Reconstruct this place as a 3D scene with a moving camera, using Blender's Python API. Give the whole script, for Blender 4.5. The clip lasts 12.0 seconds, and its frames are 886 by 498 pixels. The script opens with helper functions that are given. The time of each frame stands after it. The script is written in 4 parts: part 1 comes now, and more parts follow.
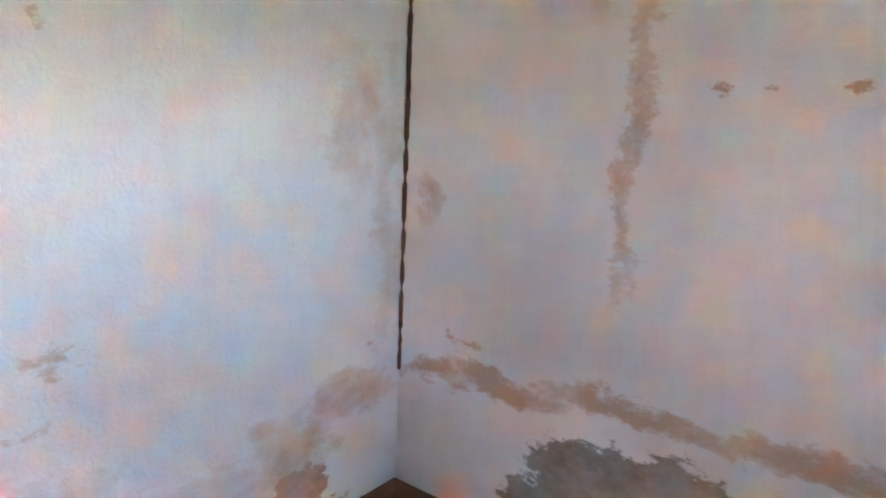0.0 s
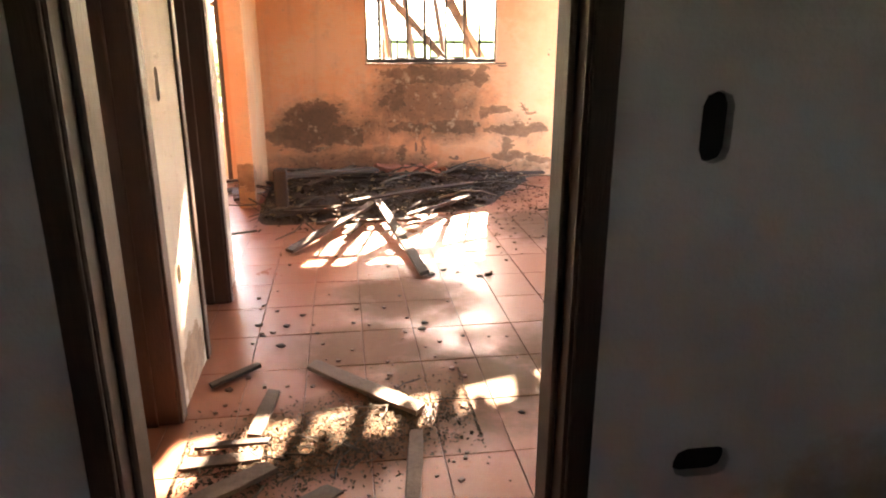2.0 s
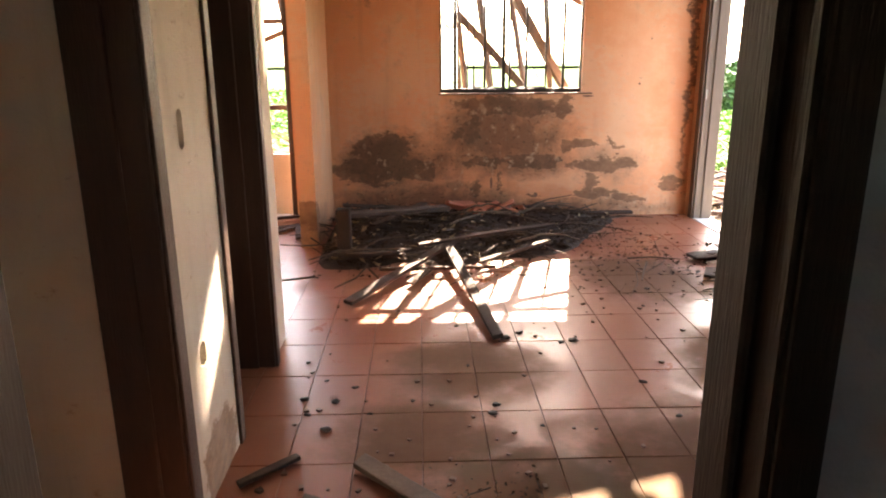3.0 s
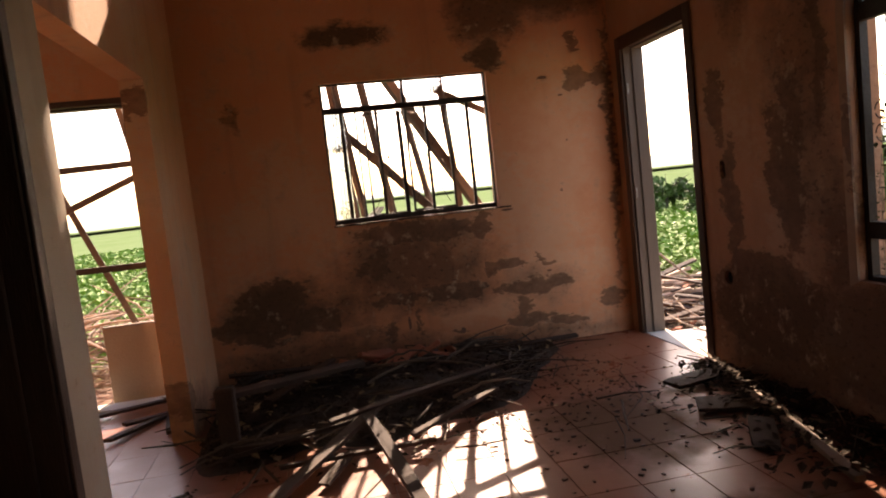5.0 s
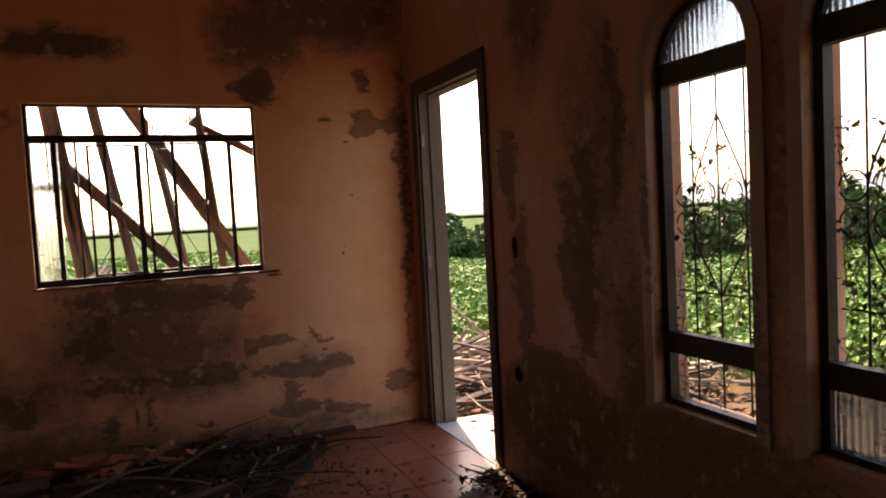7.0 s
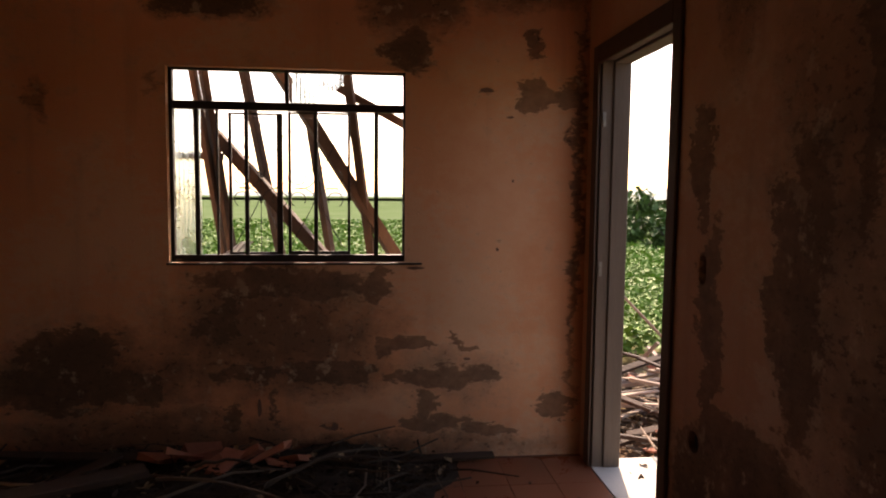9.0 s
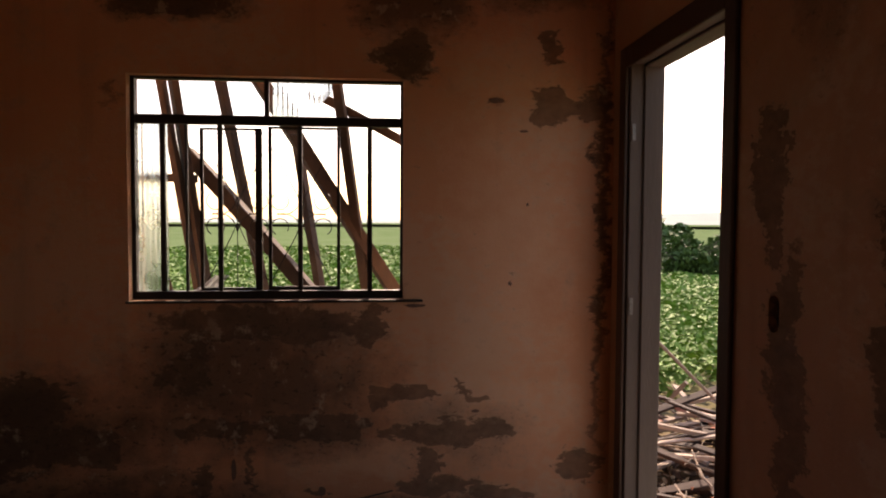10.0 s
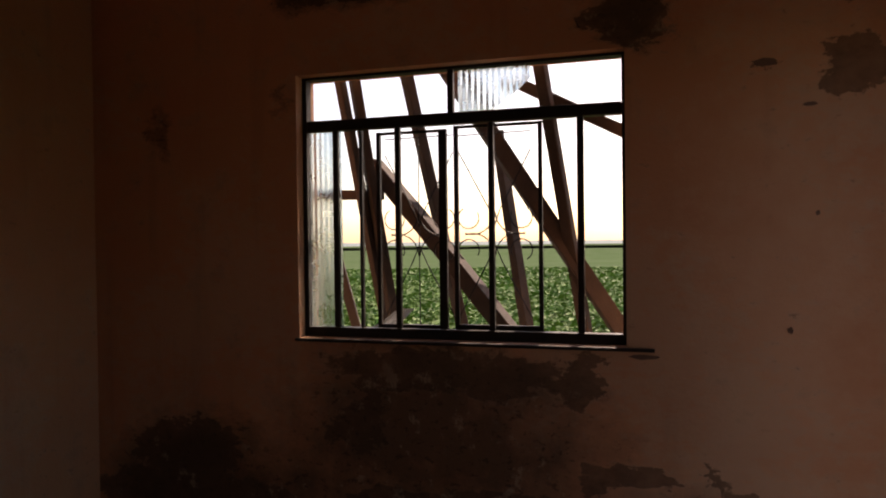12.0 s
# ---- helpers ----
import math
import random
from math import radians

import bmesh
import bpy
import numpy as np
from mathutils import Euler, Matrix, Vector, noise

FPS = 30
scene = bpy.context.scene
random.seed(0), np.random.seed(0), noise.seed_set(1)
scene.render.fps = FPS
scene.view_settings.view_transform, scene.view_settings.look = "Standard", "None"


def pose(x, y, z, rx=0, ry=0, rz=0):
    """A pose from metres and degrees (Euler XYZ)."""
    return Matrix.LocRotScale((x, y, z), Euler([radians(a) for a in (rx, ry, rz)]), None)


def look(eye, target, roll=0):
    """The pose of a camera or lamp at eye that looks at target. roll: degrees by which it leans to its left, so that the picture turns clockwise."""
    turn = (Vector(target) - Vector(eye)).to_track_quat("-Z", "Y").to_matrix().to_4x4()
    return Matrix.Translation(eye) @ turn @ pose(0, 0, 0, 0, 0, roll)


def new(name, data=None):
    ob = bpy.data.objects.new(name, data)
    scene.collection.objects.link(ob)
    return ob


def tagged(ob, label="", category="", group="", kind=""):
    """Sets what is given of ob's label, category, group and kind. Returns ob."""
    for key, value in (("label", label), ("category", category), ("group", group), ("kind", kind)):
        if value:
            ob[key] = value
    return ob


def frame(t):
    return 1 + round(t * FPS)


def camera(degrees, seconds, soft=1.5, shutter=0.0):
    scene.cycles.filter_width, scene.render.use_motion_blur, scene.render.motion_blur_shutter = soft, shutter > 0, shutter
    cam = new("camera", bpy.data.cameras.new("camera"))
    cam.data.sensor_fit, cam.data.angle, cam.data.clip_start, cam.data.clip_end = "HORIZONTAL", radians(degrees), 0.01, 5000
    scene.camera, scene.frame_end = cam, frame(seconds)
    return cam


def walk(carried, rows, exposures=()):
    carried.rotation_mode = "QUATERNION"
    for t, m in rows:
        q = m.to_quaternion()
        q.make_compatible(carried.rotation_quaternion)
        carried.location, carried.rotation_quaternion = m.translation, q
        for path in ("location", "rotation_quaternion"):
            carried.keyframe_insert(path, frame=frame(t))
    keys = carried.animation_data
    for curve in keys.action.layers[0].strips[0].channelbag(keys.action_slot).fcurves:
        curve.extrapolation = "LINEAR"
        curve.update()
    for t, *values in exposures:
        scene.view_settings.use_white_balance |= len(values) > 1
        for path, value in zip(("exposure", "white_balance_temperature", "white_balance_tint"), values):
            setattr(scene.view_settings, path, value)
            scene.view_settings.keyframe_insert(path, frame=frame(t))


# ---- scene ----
cam = camera(65.3, 12.0, 2.0)
PATH = [
    (0, (-0.144, -0.288, 1.448), (1.408, 0.9, 1.023), 2.6),
    (0.3, (-0.243, -0.359, 1.398), (0.956, 1.181, 0.964), 2.3),
    (0.5, (-0.32, -0.354, 1.378), (0.649, 1.338, 0.933), 2.8),
    (1, (-0.543, -0.259, 1.386), (0.034, 1.594, 0.903), 3.6),
    (1.5, (-0.67, -0.05, 1.375), (-0.225, 1.829, 0.853), 3.6),
    (2, (-0.731, 0.161, 1.346), (-0.46, 2.051, 0.749), 0.1),
    (2.5, (-0.671, 0.445, 1.341), (-0.559, 2.346, 0.73), 0.5),
    (3, (-0.676, 0.692, 1.366), (-0.614, 2.62, 0.835), -0.3),
    (3.2, (-0.725, 0.827, 1.36), (-0.596, 2.771, 0.907), -0.2),
    (4.8, (-0.626, 1.666, 1.284), (-0.374, 3.635, 1.043), -4.5),
    (5, (-0.643, 1.727, 1.285), (-0.291, 3.687, 1.102), -6.4),
    (5.5, (-0.547, 2.016, 1.316), (0.108, 3.905, 1.259), -5.5),
    (6, (-0.427, 2.22, 1.347), (0.401, 4.034, 1.193), -3.0),
    (6.5, (-0.113, 2.32, 1.379), (0.684, 4.148, 1.23), -2.6),
    (6.7, (-0.046, 2.356, 1.387), (0.767, 4.178, 1.252), -3.2),
    (8.3, (0.322, 2.899, 1.419), (0.811, 4.838, 1.388), -0.5),
    (8.5, (0.376, 2.936, 1.449), (0.766, 4.897, 1.373), -0.7),
    (9, (0.528, 3.062, 1.46), (0.741, 5.043, 1.295), 0.6),
    (9.5, (0.626, 3.361, 1.458), (0.7, 5.357, 1.365), 1.3),
    (10, (0.602, 3.564, 1.458), (0.791, 5.553, 1.367), 0.3),
    (10.5, (0.755, 3.792, 1.49), (0.69, 5.788, 1.394), 0.8),
    (11, (0.882, 3.99, 1.475), (0.534, 5.958, 1.419), 1.1),
    (11.5, (0.854, 4.145, 1.395), (0.382, 6.087, 1.318), -0.1),
    (12, (0.779, 4.352, 1.45), (0.22, 6.272, 1.423), -0.7),
]
walk(cam, [(t, look(eye, target, roll)) for t, eye, target, roll in PATH],
     [(t, stops, kelvin, 20 if t < 1.3 else 19 if t < 4 else 28) for t, stops, kelvin in (
         (0.0, 9.35, 6050), (0.5, 9.1, 7000), (0.8, 8.5, 7300), (1.0, 7.8, 7400), (1.2, 7.1, 7600), (1.5, 6.15, 7900), (2.0, 5.25, 8300), (2.5, 4.85, 8400), (3.2, 4.12, 8000),
         (4.8, 2.2, 8600), (5.5, 1.95, 8700), (6.5, 1.83, 8700), (8.5, 1.57, 8600), (10.0, 1.2, 8400), (12.0, 0.5, 8000))])

# ---- light ----
SUN = Vector((0.3, 1.305, 1.0)).normalized()
world = bpy.data.worlds.new("world")
scene.world = world
world.use_nodes = True
wn = world.node_tree
sky = wn.nodes.new("ShaderNodeTexSky")
sky.sky_type = "NISHITA"
sky.sun_disc = False
sky.sun_elevation = math.asin(SUN.z)
sky.sun_rotation = math.atan2(SUN.x, SUN.y)
sky.dust_density = 1.2
wn.links.new(sky.outputs[0], wn.nodes["Background"].inputs[0])
wn.nodes["Background"].inputs[1].default_value = 0.15
sun_data = bpy.data.lights.new("sun", "SUN")
sun_data.energy, sun_data.angle, sun_data.color = 4.0, radians(0.5), (1.0, 0.93, 0.82)
sun = new("sun", sun_data)
sun.matrix_world = look(SUN * 40, (0, 0, 0))


# ---- materials ----
def mat(name, rough=0.8, metal=0.0):
    m = bpy.data.materials.new(name)
    m.use_nodes = True
    n = m.node_tree.nodes
    b = n["Principled BSDF"]
    b.inputs["Roughness"].default_value, b.inputs["Metallic"].default_value = rough, metal
    return m, m.node_tree, b


def nd(tree, kind, **values):
    n = tree.nodes.new(kind)
    for k, v in values.items():
        n.inputs[k.replace("_", " ")].default_value = v
    return n


def coords(tree, scale=(1, 1, 1), space="geo"):
    if space == "geo":
        src = tree.nodes.new("ShaderNodeNewGeometry").outputs["Position"]
    else:
        src = tree.nodes.new("ShaderNodeTexCoord").outputs["Object"]
    mp = nd(tree, "ShaderNodeMapping", Scale=scale)
    tree.links.new(src, mp.inputs["Vector"])
    return mp.outputs[0]


def noise_tex(tree, vec, scale, detail=4.0, rough=0.55):
    n = nd(tree, "ShaderNodeTexNoise", Scale=scale, Detail=detail, Roughness=rough)
    tree.links.new(vec, n.inputs["Vector"])
    return n.outputs["Fac"]


def ramp(tree, fac, lo, hi, c0=(0, 0, 0, 1), c1=(1, 1, 1, 1)):
    r = tree.nodes.new("ShaderNodeValToRGB")
    e = r.color_ramp.elements
    e[0].position, e[1].position, e[0].color, e[1].color = lo, hi, c0, c1
    tree.links.new(fac, r.inputs[0])
    return r.outputs[0]


def mix(tree, fac, a, b, mode="MIX"):
    m = tree.nodes.new("ShaderNodeMix")
    m.data_type, m.blend_type = "RGBA", mode
    for socket, v in ((m.inputs[0], fac), (m.inputs[6], a), (m.inputs[7], b)):
        if isinstance(v, (int, float)):
            socket.default_value = v
        elif isinstance(v, tuple):
            socket.default_value = (*v[:3], 1)
        else:
            tree.links.new(v, socket)
    return m.outputs[2]


def calc(tree, op, a, b=0.0, c=0.0):
    m = tree.nodes.new("ShaderNodeMath")
    m.operation = op
    for socket, v in zip(m.inputs, (a, b, c)):
        if isinstance(v, (int, float)):
            socket.default_value = v
        else:
            tree.links.new(v, socket)
    return m.outputs[0]


def bump(tree, bsdf, height, strength=0.3, distance=0.01):
    b = nd(tree, "ShaderNodeBump", Strength=strength, Distance=distance)
    tree.links.new(height, b.inputs["Height"])
    tree.links.new(b.outputs[0], bsdf.inputs["Normal"])


def rough_mat(name, c0, c1, scale, rough=0.85, fine=60.0, bumps=0.3, space="geo", stretch=(1, 1, 1), metal=0.0, vary=0.0):
    """Two tones at two scales of noise, with a fine relief; vary: how much each object or piece differs."""
    m, t, b = mat(name, rough, metal)
    v = coords(t, stretch, space)
    big, small = noise_tex(t, v, scale), noise_tex(t, v, fine, 6.0)
    f = calc(t, "MULTIPLY_ADD", small, 0.5, calc(t, "MULTIPLY_ADD", big, 1.1, -0.3))
    col = mix(t, f, c0, c1)
    if vary:
        info = t.nodes.new("ShaderNodeObjectInfo").outputs["Random"]
        isl = t.nodes.new("ShaderNodeNewGeometry").outputs["Random Per Island"]
        k = calc(t, "MULTIPLY_ADD", calc(t, "FRACT", calc(t, "ADD", info, isl)), vary, 1 - vary / 2)
        vec = t.nodes.new("ShaderNodeVectorMath")
        vec.operation = "SCALE"
        t.links.new(col, vec.inputs[0])
        t.links.new(k, vec.inputs["Scale"])
        col = vec.outputs[0]
    t.links.new(col, b.inputs["Base Color"])
    bump(t, b, small, bumps)
    return m


def plaster(name, paint, second, axes, blots, stain=(0.1, 0.058, 0.036), pale=(0.56, 0.42, 0.3), streak=0.25, soot=(), film=None, flakes=False, calm=0.0, fade_lit=(), faded=(0.73, 0.44, 0.285)):
    """Old painted plaster. axes: which world axes run along and up the wall; blots: (along, up, half width, half
    height, weight) of damp and peeled places, with ragged edges; soot: the same for soft mould and painted shade."""
    m, t, b = mat(name, 0.9)
    v = coords(t)
    sep = t.nodes.new("ShaderNodeSeparateXYZ")
    t.links.new(v, sep.inputs[0])
    u, z = sep.outputs[axes[0]], sep.outputs[axes[1]]
    n1, n2, n3 = noise_tex(t, v, 1.3), noise_tex(t, v, 7.0, 8.0, 0.65), noise_tex(t, v, 90.0, 4.0)
    n4 = noise_tex(t, coords(t, (9, 9, 0.7)), 1.0, 5.0)
    n5 = noise_tex(t, coords(t, (1, 1, 1.6)), 16.0, 9.0, 0.7)
    pull = []
    for shift in (0.0, 5.3):
        far = noise_tex(t, coords(t, (1, 1, 1.0001 + shift * 0.1)), 3.1 + shift * 0.2, 2.0)
        fine = noise_tex(t, coords(t, (1.3, 1.3, 2.2 + shift * 0.1)), 11.0, 7.0, 0.7)
        pull.append(calc(t, "ADD", calc(t, "MULTIPLY_ADD", far, 0.3, -0.15), calc(t, "MULTIPLY_ADD", fine, 0.24, -0.12)))
    u, z = calc(t, "ADD", u, pull[0]), calc(t, "ADD", z, calc(t, "MULTIPLY", pull[1], 0.6))
    col = mix(t, ramp(t, n1, 0.35, 0.7), paint, second)
    col = mix(t, calc(t, "MULTIPLY", ramp(t, n2, 0.5, 0.75), 0.35), col, pale)
    col = mix(t, calc(t, "MULTIPLY", ramp(t, n4, 0.55, 0.8), streak), col, stain)

    def field(places):
        total = -calm
        for cu, cz, ru, rz, w in places:
            du = calc(t, "MULTIPLY", calc(t, "SUBTRACT", u, cu), 1 / ru)
            dz = calc(t, "MULTIPLY", calc(t, "SUBTRACT", z, cz), 1 / rz)
            d = calc(t, "ADD", calc(t, "MULTIPLY", du, du), calc(t, "MULTIPLY", dz, dz))
            total = calc(t, "MAXIMUM", total, calc(t, "MULTIPLY", calc(t, "SUBTRACT", 1.15, d), w))
        return total

    # lighter tone: faded paint, and light put into the colour
    if fade_lit:
        f = calc(t, "ADD", field(fade_lit), calc(t, "MULTIPLY_ADD", n2, 1.2, -0.75))
        col = mix(t, calc(t, "MULTIPLY", ramp(t, f, -0.6, 0.9), 0.7), col, faded)
    peel = 0.0
    if blots:
        f = calc(t, "ADD", field(blots), calc(t, "MULTIPLY_ADD", n5, 1.1, -0.6))
        peel = ramp(t, f, 0.08, 0.22)
        halo = ramp(t, calc(t, "ADD", f, calc(t, "MULTIPLY_ADD", n1, 1.4, -0.7)), -0.5, 0.12)
        col = mix(t, calc(t, "MULTIPLY", calc(t, "SUBTRACT", halo, calc(t, "MULTIPLY", halo, peel)), 0.28), col, pale)
        tone = mix(t, ramp(t, n5, 0.35, 0.65), stain, tuple(2.0 * c for c in stain))
        col = mix(t, calc(t, "MULTIPLY", peel, calc(t, "MULTIPLY_ADD", n2, 0.5, 0.55)), col, tone)
    if soot:
        f = calc(t, "ADD", field(soot), calc(t, "MULTIPLY_ADD", n2, 1.4, -0.8))
        col = mix(t, calc(t, "MULTIPLY", ramp(t, f, -0.2, 0.9), 0.8), col, film or stain)
        if flakes:
            damp = ramp(t, f, 0.0, 0.7)
            chips = ramp(t, noise_tex(t, coords(t, (1, 1, 1.5)), 24.0, 7.0, 0.7), 0.56, 0.6)
            light = ramp(t, noise_tex(t, coords(t, (1.2, 1.2, 1)), 9.0, 8.0, 0.7), 0.58, 0.64)
            col = mix(t, calc(t, "MULTIPLY", calc(t, "MULTIPLY", light, damp), 0.5), col, pale)
            col = mix(t, calc(t, "MULTIPLY", calc(t, "MULTIPLY", chips, damp), 0.75), col, tuple(0.8 * c for c in stain))
    t.links.new(col, b.inputs["Base Color"])
    h = calc(t, "MULTIPLY_ADD", n3, 0.25, calc(t, "MULTIPLY_ADD", n2, 0.5, calc(t, "MULTIPLY", peel, -0.8)))
    bump(t, b, h, 0.5, 0.012)
    return m


FAR_BLOTS = [(-1.0, 0.6, 0.25, 0.16, 1.0), (-1.05, 0.42, 0.42, 0.12, 1.0), (-0.66, 0.42, 0.16, 0.1, 0.9), (0.1, 0.97, 0.52, 0.08, 0.6), (0.58, 0.95, 0.06, 0.09, 1.0), (-0.3, 0.74, 0.1, 0.09, 0.8), (-0.24, 0.86, 0.05, 0.12, 0.7),
             (-0.1, 0.49, 0.16, 0.055, 0.8), (0.33, 0.485, 0.24, 0.07, 1.1), (0.73, 0.635, 0.17, 0.045, 1.2), (0.62, 0.6, 0.07, 0.03, 1.1), (0.94, 0.445, 0.35, 0.055, 1.2), (1.14, 0.475, 0.12, 0.03, 1.1), (-0.2, 0.26, 0.06, 0.1, 0.8), (0.02, 0.3, 0.02, 0.1, 0.9),
             (0.35, 0.19, 0.02, 0.02, 1.2), (0.88, 0.2, 0.2, 0.05, 0.6), (0.995, 0.65, 0.022, 0.06, 1.2), (1.06, 0.6, 0.05, 0.018, 1.2), (1.57, 0.27, 0.1, 0.08, 1.0), (1.17, 0.15, 0.17, 0.045, 1.0), (0.85, 0.3, 0.05, 0.08, 0.7),
             (1.43, 1.97, 0.13, 0.1, 0.9), (1.6, 1.96, 0.07, 0.07, 0.9), (1.15, 2.0, 0.035, 0.012, 1.3), (1.42, 2.25, 0.05, 0.09, 0.7), (0.72, 2.2, 0.14, 0.1, 0.9), (-0.28, 2.4, 0.26, 0.08, 0.8)]
FAR_SOOT = [(1.2, 2.68, 0.6, 0.3, 1.2), (0.75, 2.5, 0.3, 0.3, 1.1), (-0.28, 2.4, 0.32, 0.12, 1.1), (0.1, 2.95, 1.8, 0.14, 1.1), (0.72, 2.2, 0.16, 0.12, 1.0), (-1.1, 1.9, 0.06, 0.12, 0.7), (-0.62, 2.0, 0.05, 0.06, 0.7), (1.5, 2.65, 0.2, 0.25, 0.9),
            (1.67, 1.4, 0.04, 1.2, 1.1), (-0.6, 0.1, 1.0, 0.24, 1.0), (0.05, 0.72, 0.7, 0.42, 1.0), (-0.95, 0.5, 0.5, 0.28, 1.0), (-0.45, 0.5, 0.3, 0.22, 0.8), (0.2, 0.46, 0.6, 0.16, 0.7), (1.0, 0.46, 0.45, 0.2, 0.45), (0.3, 0.05, 1.5, 0.12, 0.9)]
# faded paint; the tall first patch also paints in the door's light
FAR_FADE_LIT = [(1.2, 1.25, 0.36, 1.0, 0.8), (1.1, 0.55, 0.5, 0.3, 0.9), (0.6, 0.33, 0.6, 0.12, 0.8), (1.2, 2.15, 0.3, 0.2, 0.8)]
M_FAR = plaster("peeling_salmon_plaster", (0.62, 0.275, 0.145), (0.63, 0.32, 0.185), (0, 2), FAR_BLOTS, soot=FAR_SOOT, flakes=True, fade_lit=FAR_FADE_LIT)
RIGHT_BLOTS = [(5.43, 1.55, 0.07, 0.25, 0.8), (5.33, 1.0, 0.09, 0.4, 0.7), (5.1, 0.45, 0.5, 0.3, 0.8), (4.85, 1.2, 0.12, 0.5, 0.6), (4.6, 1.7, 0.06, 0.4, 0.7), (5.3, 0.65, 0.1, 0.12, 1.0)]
# grime; the last four also put shade into the colour, low and beside windows
RIGHT_GRIME_SHADE = [(4.9, 0.3, 1.0, 0.45, 0.9), (4.2, 0.35, 0.8, 0.3, 0.9), (5.2, 2.3, 0.2, 0.5, 0.8), (3.88, 1.5, 0.1, 0.9, 0.7), (4.7, 1.4, 0.3, 0.9, 0.7), (4.2, 0.35, 0.9, 0.4, 1.3), (4.55, 0.8, 0.15, 0.6, 0.9), (3.5, 0.3, 0.6, 0.35, 1.2), (5.0, 0.15, 0.6, 0.3, 1.1)]
M_RIGHT = plaster("stained_shaded_plaster_by_the_door", (0.44, 0.225, 0.13), (0.46, 0.27, 0.17), (1, 2), RIGHT_BLOTS, soot=RIGHT_GRIME_SHADE, flakes=True)
M_INNER = plaster("cream_plaster", (0.6, 0.52, 0.42), (0.55, 0.46, 0.36), (1, 2), [(2.8, 0.1, 0.2, 0.15, 0.6)], stain=(0.16, 0.09, 0.05))
M_SALMON = plaster("salmon_plaster", (0.62, 0.31, 0.17), (0.64, 0.37, 0.22), (1, 2), [(5.7, 0.25, 0.2, 0.12, 1.0), (5.7, 1.9, 0.07, 0.1, 0.8)], soot=[(5.9, 0.1, 0.5, 0.2, 0.8)], stain=(0.14, 0.07, 0.04))
M_WHITE = plaster("whitewashed_plaster", (0.71, 0.765, 0.795), (0.73, 0.725, 0.715), (0, 2), [(1.22, 0.12, 0.12, 0.13, 0.9), (0.95, 0.03, 0.5, 0.07, 0.8), (0.1, 0.05, 0.4, 0.06, 0.7)],
                  stain=(0.26, 0.14, 0.09), pale=(0.76, 0.74, 0.71), calm=0.35, streak=0.05, film=(0.5, 0.33, 0.21),
                  soot=[(0.38, 0.28, 0.36, 0.25, 0.9), (0.8, 0.2, 0.4, 0.2, 0.7), (-0.2, 0.15, 0.25, 0.25, 0.7), (1.2, 0.3, 0.2, 0.16, 0.8), (1.5, 0.44, 0.22, 0.1, 0.8), (0.502, 0.824, 0.035, 0.03, 0.6), (0.426, 0.664, 0.035, 0.03, 0.6),
                        (0.503, 1.571, 0.03, 0.025, 0.7), (1.55, 0.62, 0.02, 0.025, 0.7), (1.45, 1.35, 0.14, 0.35, 0.5), (1.62, 1.05, 0.08, 0.6, 0.4)])
M_WHITE_SIDE = plaster("whitewashed_plaster_side", (0.74, 0.73, 0.71), (0.72, 0.68, 0.64), (1, 2), [(0.28, 0.27, 0.44, 0.2, 1.1), (0.55, 0.12, 0.3, 0.12, 1.0), (-0.5, 0.2, 0.5, 0.2, 0.8)],
                       stain=(0.12, 0.098, 0.058), pale=(0.69, 0.64, 0.58), calm=0.35, streak=0.05, film=(0.5, 0.27, 0.13),
                       soot=[(1.15, 0.48, 0.2, 0.05, 1.0), (0.85, 0.51, 0.25, 0.05, 1.0), (0.4, 0.56, 0.35, 0.05, 1.0), (-0.1, 0.58, 0.35, 0.05, 0.9), (0.48, 1.5, 0.05, 0.75, 0.6), (0.52, 1.95, 0.3, 0.3, 0.6), (1.2, 1.1, 0.08, 0.12, 0.6),
                             (0.231, 1.512, 0.03, 0.02, 0.9), (0.11, 1.515, 0.02, 0.012, 0.8), (-0.008, 1.512, 0.035, 0.02, 1.0), (1.0, 0.62, 0.04, 0.03, 0.7), (0.9, 2.1, 0.9, 0.3, 0.5)])
M_BRICK = rough_mat("bare_masonry", (0.12, 0.07, 0.05), (0.24, 0.14, 0.1), 5.0, 0.95)
M_OUTER = rough_mat("weathered_outside_render", (0.5, 0.46, 0.4), (0.66, 0.62, 0.55), 2.0, 0.9)
M_IRON = rough_mat("black_painted_iron", (0.012, 0.011, 0.01), (0.035, 0.025, 0.02), 20.0, 0.55, metal=0.4)
M_FRAME = rough_mat("dark_stained_door_wood", (0.035, 0.017, 0.01), (0.08, 0.038, 0.022), 3.0, 0.55, stretch=(8, 8, 0.8), fine=25.0)
M_FRAME2 = rough_mat("worn_brown_door_wood", (0.042, 0.026, 0.018), (0.09, 0.056, 0.038), 3.0, 0.6, stretch=(8, 8, 0.8), fine=25.0)
M_TIMBER = rough_mat("weathered_roof_timber", (0.038, 0.026, 0.02), (0.11, 0.076, 0.056), 4.0, 0.85, stretch=(3, 3, 3), vary=0.5, space="obj")
M_SOIL = rough_mat("red_field_soil", (0.13, 0.07, 0.045), (0.24, 0.14, 0.09), 0.6, 0.95, 14.0)
M_ROOF = rough_mat("old_clay_roof_tile", (0.1, 0.045, 0.03), (0.22, 0.1, 0.06), 2.0, 0.9, vary=0.4)
M_GROUT = rough_mat("dirty_grout", (0.1, 0.05, 0.034), (0.22, 0.1, 0.062), 6.0, 0.9)
